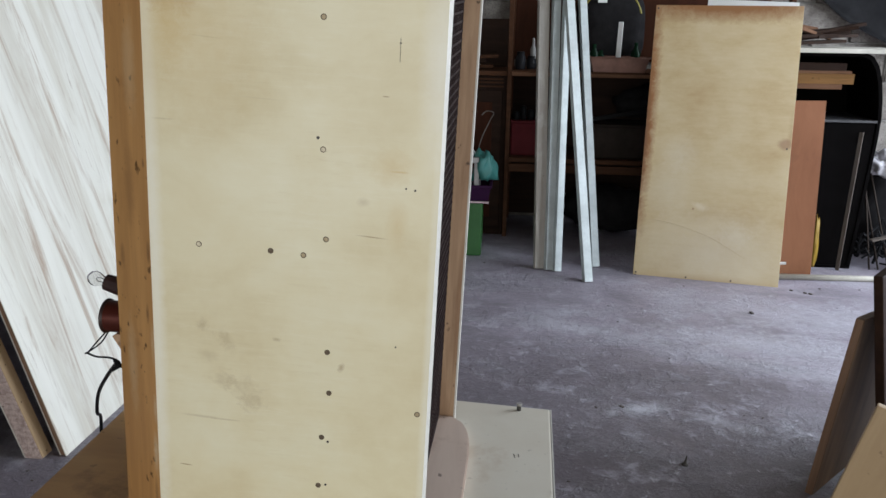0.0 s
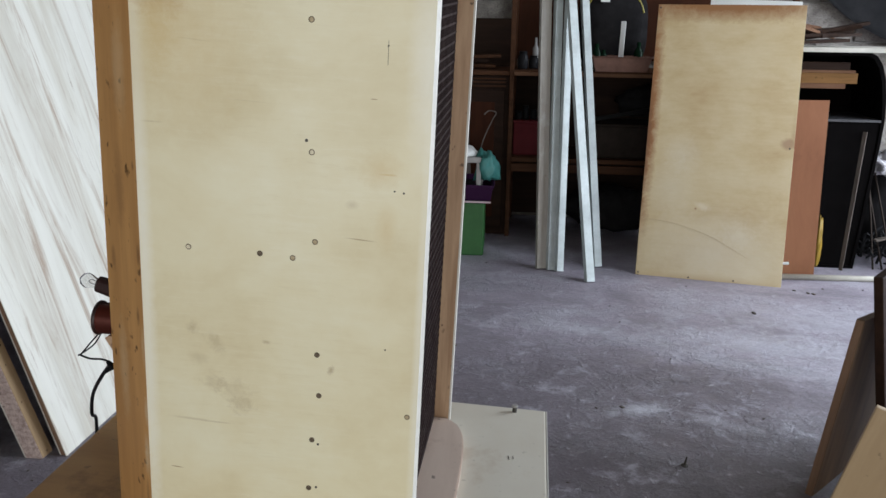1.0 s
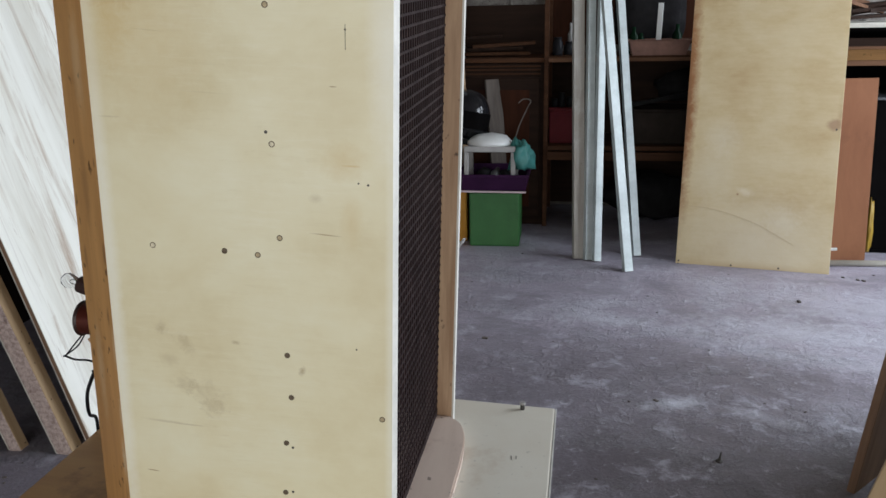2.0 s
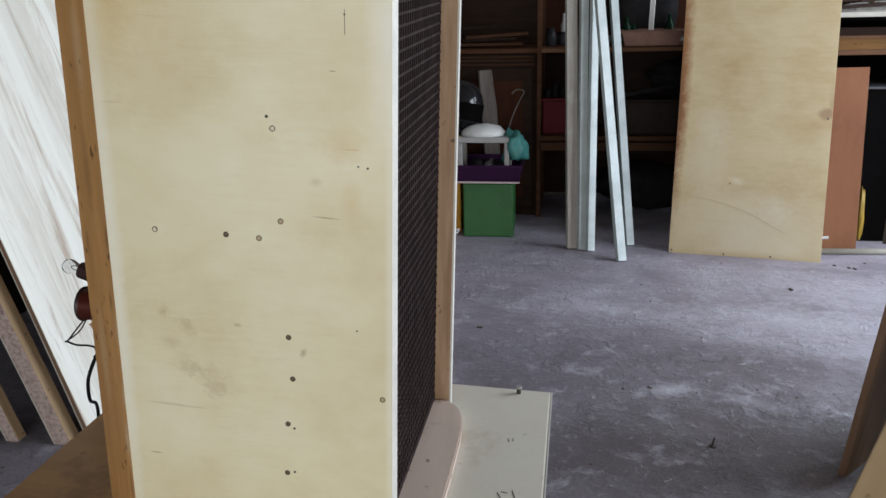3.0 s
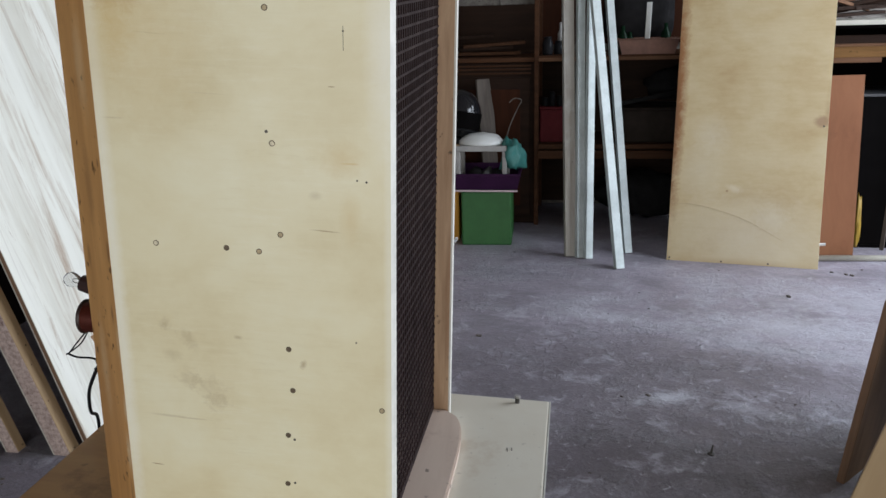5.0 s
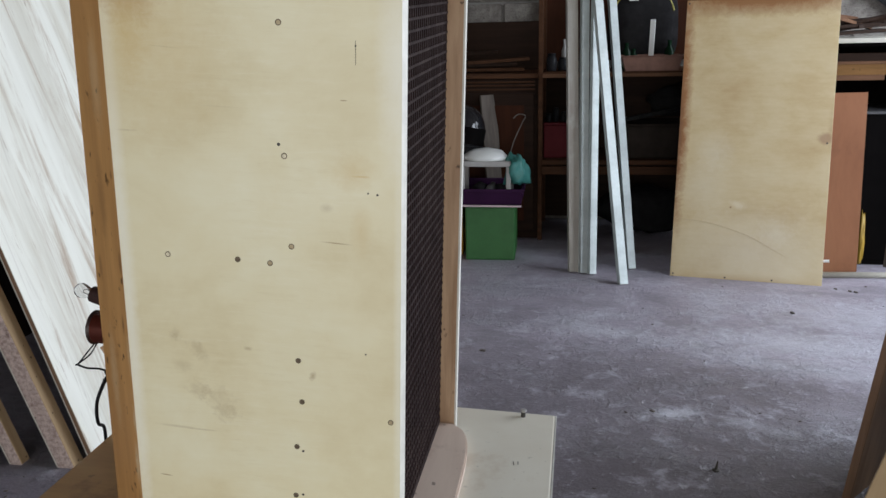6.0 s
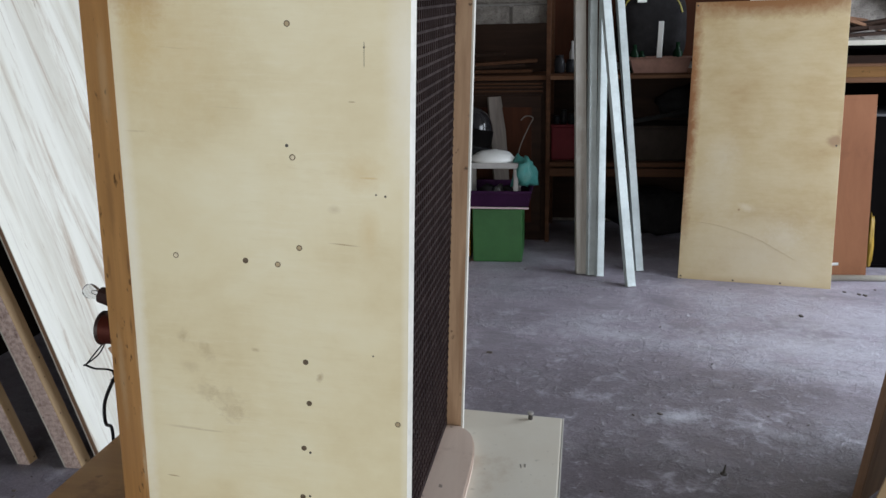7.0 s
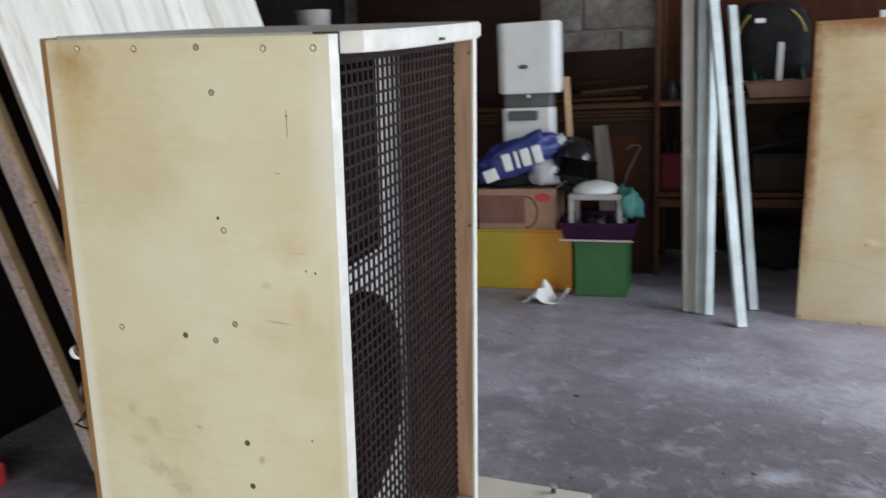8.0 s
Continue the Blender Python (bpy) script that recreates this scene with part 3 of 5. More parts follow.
def loudspeaker():
    t = thing("loudspeaker_cabinet", "unpainted birch plywood loudspeaker cabinet with a steel mesh front", "loudspeaker", LEANING)
    y0, y1, xb, xf, z0, z1 = 1.184, 1.563, 0.025, 0.306, 0.498, 1.1205
    cx, cy = 0.070, 0.064
    # near side with its front edge cut at a slant and painted
    side = prism([(xb, y0), (xf, y0), (xf, y0 + 0.012), (xb, y0 + 0.012)], z0, z1, 0.001)
    part("side_panel", put_sloped(side), PLY_SIDE, t)
    part("front_edge", put_sloped(prism([(xf, y0), (xf + 0.0025, y0 + 0.012), (xf, y0 + 0.012)], z0, z1)), WHITE_EDGE, t, "white-painted front edge")
    part("side_panel", put_sloped(prism([(xb, y1 - 0.012), (xf + 0.003, y1 - 0.012), (xf + 0.003, y1), (xb, y1)], z0, z1, 0.001)), STRIP, t)
    part("front_edge", put_sloped(prism([(xf + 0.003, y1 - 0.012), (xf + 0.0055, y1 - 0.012), (xf + 0.0055, y1 + 0.002), (xf + 0.003, y1 + 0.002)], z0, z1)), WHITE_EDGE, t, "white-painted front edge")
    # slanted rear corners and back
    part("corner_panel", put_sloped(prism([(xb, y0), (xb, y0 + 0.012), (xb - cx + 0.012, y0 + cy + 0.004), (xb - cx, y0 + cy)], z0, z1, 0.001)), CHAMFER, t, "brown slanted rear corner")
    part("corner_panel", put_sloped(prism([(xb, y1), (xb, y1 - 0.012), (xb - cx + 0.012, y1 - cy - 0.004), (xb - cx, y1 - cy)], z0, z1, 0.001)), CHAMFER, t, "brown slanted rear corner")
    part("back_panel", put_sloped(box(xb - cx, xb - cx + 0.012, y0 + cy + 0.004, y1 - cy - 0.004, z0, z1, 0)), CHAMFER, t)
    rear = [(xb, y1 - 0.0125), (xb - cx + 0.013, y1 - cy - 0.006), (xb - cx + 0.013, y0 + cy + 0.006), (xb, y0 + 0.0125)]
    outline = bow(y0 + 0.0125, y1 - 0.0125, xf + 0.002, 0.033, rear)
    part("top_panel", put_sloped(prism(outline, z1 - 0.0155, z1 + 0.0015, 0.002)), WHITE_EDGE, t, "white-painted lid with a bowed front edge")
    part("bottom_panel", put_sloped(prism(outline, z0, z0 + 0.013, 0.002)), BOTTOM, t, "bare pinkish wooden bottom with a bowed front edge")
    part("seam", put_sloped(box(xf - 0.02, xf + 0.0035, y0 + 0.0118, y0 + 0.0128, z1 - 0.0158, z1 + 0.0018, 0)), SCREW_DARK, t, "dark open seam")
    part("knot", put_sloped(box(0.335, 0.3455, 1.345, 1.352, z1 - 0.012, z1 - 0.0095, 0.0008)), SCREW_DARK, t, "dark nick in the lid")
    part("baffle", put_sloped(box(0.206, 0.218, y0 + 0.013, y1 - 0.013, z0 + 0.014, z1 - 0.017, 0)), WHITE, t, "white baffle board")
    # punched steel mesh with square holes and a plain rim
    g = bmesh.new()
    xm, step, w, d = 0.2875, 0.0118, 0.0013, 0.0009
    for k in range(31):
        y = y0 + 0.018 + k * step
        if y < y1 - 0.015:
            box(xm - d, xm + d, y - w, y + w, z0 + 0.018, z1 - 0.0265, 0, None, g)
    for k in range(50):
        z = z0 + 0.022 + k * step
        if z < z1 - 0.024:
            box(xm - d, xm + d, y0 + 0.0125, y1 - 0.0125, z - w, z + w, 0, None, g)
    box(xm - d, xm + d, y0 + 0.0125, y1 - 0.0125, z1 - 0.027, z1 - 0.016, 0, None, g)
    box(xm - d, xm + d, y0 + 0.0125, y1 - 0.0125, z0 + 0.0135, z0 + 0.021, 0, None, g)
    part("grille", put_sloped(g), MESH_STEEL, t, "dark punched steel mesh grille")
    # thin dark sheets that give the inner walls their shade as colour
    part("inside_shade", put_sloped(box(0.219, xm - 0.002, y1 - 0.0135, y1 - 0.0122, z0 + 0.014, z1 - 0.023, 0)), INNER_SHADE, t, "far inner wall with its shade as a dark sheet")
    part("inside_shade", put_sloped(box(0.219, xm - 0.002, y0 + 0.0122, y0 + 0.0135, z0 + 0.014, z1 - 0.023, 0)), INNER_SHADE, t, "near inner wall with its shade as a dark sheet")
    # horn and woofer behind the mesh
    yc = 1.3735
    horn = part("horn", put_sloped(box(0.2185, 0.226, yc - 0.085, yc + 0.085, 0.872, 1.088, 0.005)), BLACK, t, "black horn tweeter")
    part("horn_mouth", put_sloped(box(0.2262, 0.2305, yc - 0.062, yc + 0.062, 0.90, 1.06, 0.002)), DARK_CLOTH, horn)
    m = Matrix.Translation((0.2185, yc, 0.702)) @ pose(0, 0, 0, 0, 90, 0)
    wf = part("woofer", put_sloped(lathe([(0.136, 0), (0.136, 0.007), (0.124, 0.009)], 48, None, m)), BLACK, t, "black round woofer")
    part("cone", put_sloped(lathe([(0.123, 0.0095), (0.117, 0.016), (0.108, 0.0095), (0.05, 0.003), (0.045, 0.009), (0.01, 0.014)], 48, None, m)), DARK_CLOTH, wf, "", True)
    # screws and nail holes in the side
    SCREWS = ((0.1946, 1.0752, 0), (0.1961, 0.957, 1), (0.2003, 0.8712, 0), (0.1785, 0.8535, 0), (0.1461, 0.8552, 2), (0.0746, 0.8559, 1), (0.2036, 0.7553, 2),
              (0.2062, 0.7114, 2), (0.1995, 0.6613, 2), (0.1968, 0.6054, 2), (0.2964, 0.6977, 0), (0.0596, 1.1125, 1), (0.1199, 1.1118, 1), (0.183, 1.1122, 0),
              (0.2467, 1.1105, 1), (0.2921, 1.1103, 1))
    for x, z, tone in SCREWS:
        m = Matrix.Translation((x, y0 - 0.0001, z)) @ pose(0, 0, 0, 90, 0, 0)
        rim = part("screw", put_sloped(lathe([(0.0029, -0.0004), (0.0028, 0.0003), (0.0024, 0.0004), (0.0021, 0.00005)], 14, None, m)), SCREW_RIM, t, "countersunk screw")
        part("screw_head", put_sloped(lathe([(0.0021, 0.0), (0.0020, 0.0003), (0.0009, 0.0004), (0.0008, 0.0002)], 12, None, m)), (SCREW_MID, SCREW_PALE, SCREW_BROWN)[tone], rim)
    for x, z, r in ((0.1911, 0.9676, 0.0016), (0.206, 0.6569, 0.0013), (0.2045, 0.607, 0.0013), (0.2645, 1.0565, 0.0009), (0.2837, 0.9249, 0.0011), (0.275, 0.926, 0.0009), (0.2717, 0.7676, 0.0009)):
        m = Matrix.Translation((x, y0 - 0.0001, z)) @ pose(0, 0, 0, 90, 0, 0)
        part("nail_hole", put_sloped(lathe([(r, -0.0003), (r, 0.00025), (r * 0.45, 0.0003)], 8, None, m)), SCREW_DARK, t)
    part("pencil_mark", put_sloped(box(0.2643, 0.2647, y0 - 0.0002, y0 + 0.001, 1.040, 1.061, 0)), SCREW_DARK, t, "upright pencil line")
    # crossover parts on the back
    xb -= cx
    coil = part("coil", put(lathe([(0.0205, 0), (0.0205, 0.002), (0.0175, 0.003), (0.0172, 0.042), (0.0205, 0.043), (0.0205, 0.045), (0.008, 0.0452)], 28, None, Matrix.Translation((xb, 1.305, 0.722)) @ pose(0, 0, 0, 0, -90, 0))), SPOOL, t, "dark coil spool on the back", True)
    ridges = [(0.0178 + (0.0009 if k % 2 else 0.0), 0.0013 * k) for k in range(31)]
    w = lathe(ridges, 24, None, Matrix.Translation((xb - 0.0035, 1.305, 0.722)) @ pose(0, 0, 0, 0, -90, 0))
    part("winding", put(w), COPPER, coil, "brown enamelled copper wire", True)
    part("cleat", put(prism([(xb, 0.652), (xb - 0.032, 0.703), (xb - 0.027, 0.706), (xb, 0.706)], 1.29, 1.305, 0.0, None, pose(0, 0, 0, 90, 0, 0) @ Matrix.Scale(-1, 4, (0, 0, 1)))), STRIP, t, "small wooden cleat")
    holder = part("lamp_holder", put(rod((xb, 1.30, 0.757), (-0.074, 1.30, 0.7625), 0.0045, None, 12, rod((-0.068, 1.30, 0.761), (-0.086, 1.30, 0.7655), 0.0105, 0.0095, 14))), SPOOL, t, "dark lamp holder")
    part("bulb", put(lathe([(0.004, 0), (0.0058, 0.004), (0.0085, 0.011), (0.0088, 0.015), (0.0068, 0.0195), (0.003, 0.0222), (0.0008, 0.0226)], 20, None, Matrix.Translation((-0.0855, 1.30, 0.7654)) @ pose(0, 0, 0, 0, -76, 0))), GLASS, holder, "clear glass bulb", True)
    part("filament", put(tube([(-0.086, 1.299, 0.7645), (-0.094, 1.297, 0.767), (-0.097, 1.30, 0.769), (-0.094, 1.303, 0.7685), (-0.086, 1.301, 0.7665)], 0.0004, None, 5)), SCREW_DARK, holder)
    part("lead", put(tube([(-0.088, 1.302, 0.703), (-0.098, 1.302, 0.688), (-0.114, 1.30, 0.675), (-0.117, 1.30, 0.674)], 0.0009, tube([(-0.092, 1.305, 0.702), (-0.102, 1.303, 0.690), (-0.113, 1.30, 0.676), (-0.118, 1.301, 0.6725)], 0.0009))), CABLE, t, "thin black lead")
    part("lead", put(tube([(-0.115, 1.30, 0.674), (-0.105, 1.303, 0.669), (-0.093, 1.31, 0.666), (-0.088, 1.32, 0.658), (-0.088, 1.325, 0.652)], 0.0013)), CABLE, t, "thin black lead")
    part("cable", put(tube([(xb, 1.33, 0.643), (-0.075, 1.33, 0.644), (-0.09, 1.325, 0.651), (-0.098, 1.335, 0.647), (-0.1247, 1.36, 0.6167), (-0.155, 1.39, 0.575), (-0.176, 1.42, 0.5291), (-0.194, 1.46, 0.50), (-0.203, 1.475, 0.4579), (-0.205, 1.48, 0.38)], 0.0024)), CABLE, t, "black cable hanging over the bench edge")
    part("knot", put(tube([(-0.094, 1.325, 0.656), (-0.087, 1.318, 0.654), (-0.084, 1.326, 0.649), (-0.092, 1.332, 0.646), (-0.10, 1.326, 0.642)], 0.0028)), CABLE, t, "taped knot in the cable")
    return t


speaker = loudspeaker()


# ---- leaning sheets ----
def plane_pose(a, b, lean):
    """Pose of a sheet whose bottom edge runs from a to b on the floor; it leans back by that many degrees. Local x along the edge, z up, y back."""
    a, b = Vector(a), Vector(b)
    e = (b - a).normalized()
    back = Vector((-e.y, e.x, 0))
    up = (back * math.sin(radians(lean)) + Vector((0, 0, math.cos(radians(lean)))))
    n = up.cross(e)
    m = Matrix((e, n, up)).transposed().to_4x4()
    m.translation = a
    return m


def sheet(name, label, a, b, lean, width, height, thick, material, category="board"):
    t = thing(name, label, category, plane_pose(a, b, lean))
    part("panel", box(0, width, 0, thick, 0, height, 0.0015), material, t)
    return t


ply = sheet("plywood_sheet", "stained pale plywood sheet leaning on the shelves", (0.900, 4.049, 0), (1.509, 3.946, 0), 14, 0.617, 1.215, 0.012, SHEET_FACE)
for x, z in ((0.012, 0.012), (0.60, 0.60), (0.23, 0.008), (0.42, 0.01), (0.01, 1.20)):
    part("nail", lathe([(0.004, 0), (0.004, 0.0012), (0.001, 0.0015)], 10, None, Matrix.Translation((x, 0, z)) @ pose(0, 0, 0, 90, 0, 0)), SCREW_DARK, ply)
part("peg", rod((0.612, 0.006, 0.105), (0.64, 0.004, 0.108), 0.006), WHITE, ply, "pale peg in the edge")
part("veneer_split", tube([(0.012, -0.0004, 0.255), (0.14, -0.0006, 0.245), (0.30, -0.0006, 0.20), (0.40, -0.0006, 0.15), (0.47, -0.0002, 0.112)], 0.0007, None, 5), STAIN_EDGE, ply, "curved crack in the veneer")
back_board = sheet("white_board", "narrow white board standing askew behind the plywood", (1.11, 4.173, 0.014), (1.50, 4.113, 0.014), 13.5, 0.39, 1.232, 0.015, WHITE)
back_board.matrix_world = back_board.matrix_world @ pose(0, 0, 0, 0, 2.0, 0)
sheet("brown_board", "reddish brown hardboard sheet leaning behind the plywood", (1.40, 4.10, 0), (1.70, 4.15, 0), 5, 0.312, 0.785, 0.009, BROWN_SHEET)
wb = sheet("whitewashed_board", "tall whitewashed wooden board leaning on the wall", (-0.737, 3.48, 0), (-0.737, 2.20, 0), -16.3, 1.28, 2.86, 0.001, WHITEWASH)


def leaning_slab(name, label, x, y0, y1, thick, height, lean, face, edge):
    """A board or thick batten leaning towards the left wall: its right face is its own, its cut end shows the core."""
    t = thing(name, label, "board", Matrix.Translation((x, y0, 0)) @ pose(0, 0, 0, 0, -lean, 0))
    part("core", box(-thick, 0, 0, y1 - y0, 0.0, height, 0.002), edge, t)
    part("laminate", box(-thick - 0.003, -thick - 0.0005, 0, y1 - y0, 0.0, height, 0.0005), WHITE_EDGE, t, "white laminate back")
    part("face", box(0.0005, 0.002, 0.001, y1 - y0 - 0.001, 0.002, height - 0.002, 0), face, t)
    return t


leaning_slab("backing_board", "brown plywood board behind the whitewashed one", -0.741, 2.205, 3.46, 0.012, 2.80, 16.3, DARK_WOOD, EDGE_BROWN)
leaning_slab("chipboard_batten", "thick speckled chipboard batten leaning on the wall", -0.788, 2.18, 2.222, 0.043, 2.27, 18.2, BATTEN_FACE, CHIP)
leaning_slab("chipboard_batten", "thinner chipboard batten leaning on the wall", -0.938, 2.18, 2.212, 0.031, 1.82, 18.4, BATTEN_FACE, CHIP)


def tube_bar(foot, head, w, d, material, label, turn):
    foot, head = Vector(foot), Vector(head)
    dv = head - foot
    up = dv.normalized()
    x = Vector((1, turn, 0))
    x = (x - up * x.dot(up)).normalized()
    m = Matrix((x, up.cross(x), up)).transposed().to_4x4()
    m.translation = foot
    t = thing("aluminium_tube", label, "tube", m, "leaning tubes")
    h, k = dv.length, 0.0022
    b = bmesh.new()
    for x0, x1, y0, y1 in ((-w / 2, w / 2, -d / 2, -d / 2 + k), (-w / 2, w / 2, d / 2 - k, d / 2), (-w / 2, -w / 2 + k, -d / 2 + k, d / 2 - k), (w / 2 - k, w / 2, -d / 2 + k, d / 2 - k)):
        box(x0, x1, y0, y1, 0, h, 0.0006, None, b)
    part("profile", b, material, t)
    part("end_cap", box(-w / 2 + k, w / 2 - k, -d / 2 + k, d / 2 - k, 0.001, 0.004, 0), BLACK, t)
    return t


def along(foot, at, z):
    foot, at = Vector(foot), Vector(at)
    return foot + (at - foot) * (z / at.z)


for foot, at, z, w, d, mt, lab, turn in (((0.477, 4.077, 0), (0.445, 4.345, 1.196), 2.05, 0.048, 0.030, TUBE_DULL, "dull scuffed", 0.3), ((0.519, 4.060, 0), (0.503, 4.345, 1.196), 2.1, 0.034, 0.030, TUBE, "white-grey", 0.4),
                                   ((0.557, 4.045, 0), (0.551, 4.33, 1.197), 2.15, 0.032, 0.030, TUBE, "white-grey", 0.45), ((0.688, 3.902, 0), (0.565, 4.25, 1.128), 1.95, 0.037, 0.030, TUBE, "white-grey", 0.4),
                                   ((0.738, 4.146, 0), (0.628, 4.50, 1.202), 1.27, 0.034, 0.028, TUBE, "short white-grey", 0.3)):
    tube_bar(foot, along(foot, at, z), w, d, mt, lab + " square aluminium tube leaning on the shelves", turn)


# ---- rack along the back ----
def rack():
    t = thing("storage_rack", "dark wooden storage rack filled with tools", "shelf")
    for x in (0.284, 1.62):
        for y in (4.64, 5.08):
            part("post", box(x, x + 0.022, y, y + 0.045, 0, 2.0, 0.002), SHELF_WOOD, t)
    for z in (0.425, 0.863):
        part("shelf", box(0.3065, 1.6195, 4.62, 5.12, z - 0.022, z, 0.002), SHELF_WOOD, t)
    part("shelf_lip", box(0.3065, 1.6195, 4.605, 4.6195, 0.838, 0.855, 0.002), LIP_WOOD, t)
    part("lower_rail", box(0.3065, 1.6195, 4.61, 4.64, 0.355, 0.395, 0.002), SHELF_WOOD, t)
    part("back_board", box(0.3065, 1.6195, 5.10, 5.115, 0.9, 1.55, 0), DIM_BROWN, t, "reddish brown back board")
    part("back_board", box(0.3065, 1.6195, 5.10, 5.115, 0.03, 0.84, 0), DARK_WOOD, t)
    return t


rack()


def cabinet():
    t = thing("old_cabinet", "old dark brown cabinet with slotted drawer fronts", "cabinet")
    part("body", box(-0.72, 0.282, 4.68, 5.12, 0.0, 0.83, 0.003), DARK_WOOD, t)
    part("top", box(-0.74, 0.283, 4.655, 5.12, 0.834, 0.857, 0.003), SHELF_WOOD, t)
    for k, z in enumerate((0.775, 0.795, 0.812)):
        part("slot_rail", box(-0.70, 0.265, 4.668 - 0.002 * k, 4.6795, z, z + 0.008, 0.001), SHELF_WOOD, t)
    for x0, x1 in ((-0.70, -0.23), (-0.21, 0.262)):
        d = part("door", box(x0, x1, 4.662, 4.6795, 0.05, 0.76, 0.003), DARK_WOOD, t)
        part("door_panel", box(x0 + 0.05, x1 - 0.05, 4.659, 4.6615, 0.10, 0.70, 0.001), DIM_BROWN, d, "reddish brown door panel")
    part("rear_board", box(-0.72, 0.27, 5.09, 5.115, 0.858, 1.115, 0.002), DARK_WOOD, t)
    return t


cabinet()


def cupboard():
    t = thing("dark_cupboard", "dark wooden cupboard in the back corner", "cupboard")
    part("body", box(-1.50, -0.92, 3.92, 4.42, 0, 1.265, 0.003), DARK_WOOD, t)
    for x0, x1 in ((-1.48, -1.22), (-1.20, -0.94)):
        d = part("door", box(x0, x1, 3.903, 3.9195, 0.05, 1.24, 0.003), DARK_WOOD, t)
        part("knob", lathe([(0.012, 0), (0.014, 0.01), (0.006, 0.018)], 14, None, Matrix.Translation((x1 - 0.04 if x0 < -1.3 else x0 + 0.04, 3.9025, 0.65)) @ pose(0, 0, 0, 90, 0, 0)), GREY_PLASTIC, d)
    return t


cupboard()
t = thing("white_pot", "small white pot on the dark cupboard", "pot", Matrix.Translation((-1.17, 4.02, 1.2655)))
part("pot", lathe([(0.066, 0), (0.072, 0.004), (0.078, 0.085), (0.080, 0.09), (0.072, 0.091), (0.06, 0.012), (0.01, 0.01)], 28), GREY_LIGHT, t, "", True)
# added dark sheet that blackens this stretch of the back wall
t = thing("dark_backdrop", "tall dark sheet added to keep the back wall dark", "board", Matrix.Translation((0, 5.125, 0)))
part("panel", box(-1.45, -0.36, -0.022, -0.004, 0.0, 2.3, 0.002), DARK_WOOD, t)


def plank(name, label, a, b, w, d, material, category="plank", group=""):
    a, b = Vector(a), Vector(b)
    q = (b - a).to_track_quat("Z", "Y").to_matrix().to_4x4()
    q.translation = a
    t = thing(name, label, category, q, group)
    part("wood", box(-w / 2, w / 2, -d / 2, d / 2, 0, (b - a).length, 0.0015), material, t)
    return t


for k, (x0, x1, y, z, tilt) in enumerate(((-0.50, 0.20, 4.80, 0.872, 0.0), (-0.45, 0.16, 4.83, 0.889, 0.02), (-0.10, 0.22, 4.85, 0.908, 0.03), (-0.55, 0.05, 4.90, 0.93, 0.06))):
    plank("wood_offcut", "dark dusty wood offcut on the cabinet", (x0, y, z), (x1, y + 0.05, z + tilt * 0.5), 0.09, 0.016, DARK_WOOD if k % 2 else SHELF_WOOD, group="offcuts on the cabinet")
plank("light_lath", "pale wooden lath leaning beside the dispenser", (-0.07, 4.50, 0.02), (-0.142, 4.655, 0.995), 0.032, 0.012, RAW)
plank("grey_plank", "grey weathered board leaning on the cabinet", (0.085, 4.585, 0.02), (0.028, 4.645, 0.755), 0.095, 0.012, GREY_WOOD)


# ---- water dispenser, crates and what lies on them ----
def dispenser():
    t = thing("water_dispenser", "tall white water dispenser with a dark tap recess", "dispenser", Matrix.Translation((-0.30, 4.52, 0)))

    def body(x0, x1, y0, y1, z0, z1, r=0.03):
        pts = []
        for cx, cy, a0 in ((x1 - r, y0 + r, -90), (x1 - r, y1 - r, 0), (x0 + r, y1 - r, 90), (x0 + r, y0 + r, 180)):
            for k in range(7):
                a = radians(a0 + 15 * k)
                pts.append((cx + r * math.cos(a), cy + r * math.sin(a)))
        return prism(pts, z0, z1, 0.006)

    part("lower_body", body(-0.145, 0.115, 0, 0.115, 0.02, 0.858), WHITE, t, "", False)
    part("recess", body(-0.14, 0.11, 0.02, 0.115, 0.860, 0.926, 0.02), GREY_PLASTIC, t, "dark grey tap recess")
    part("upper_body", body(-0.155, 0.155, -0.02, 0.115, 0.928, 1.262, 0.05), WHITE, t, "", False)
    tap = part("tap", rod((0.0, 0.02, 0.905), (0.0, -0.015, 0.898), 0.012, 0.009), GREY_PLASTIC, t, "grey tap")
    part("lever", box(-0.008, 0.008, -0.02, 0.005, 0.908, 0.922, 0.002), WHITE, tap)
    part("tray", box(-0.10, 0.045, -0.035, -0.001, 0.80, 0.845, 0.008), GREY_PLASTIC, t, "grey drip tray")
    part("badge", lathe([(0.022, 0), (0.022, 0.003), (0.012, 0.004)], 20, None, Matrix.Translation((-0.02, -0.0205, 1.055)) @ pose(0, 0, 0, 90, 0, 0) @ Matrix.Diagonal((1.1, 0.5, 1, 1))), GREY_PLASTIC, t, "small dark oval badge")
    part("foot", box(-0.13, 0.10, 0.01, 0.10, 0.0, 0.02, 0.002), BLACK, t)
    return t


dispenser()


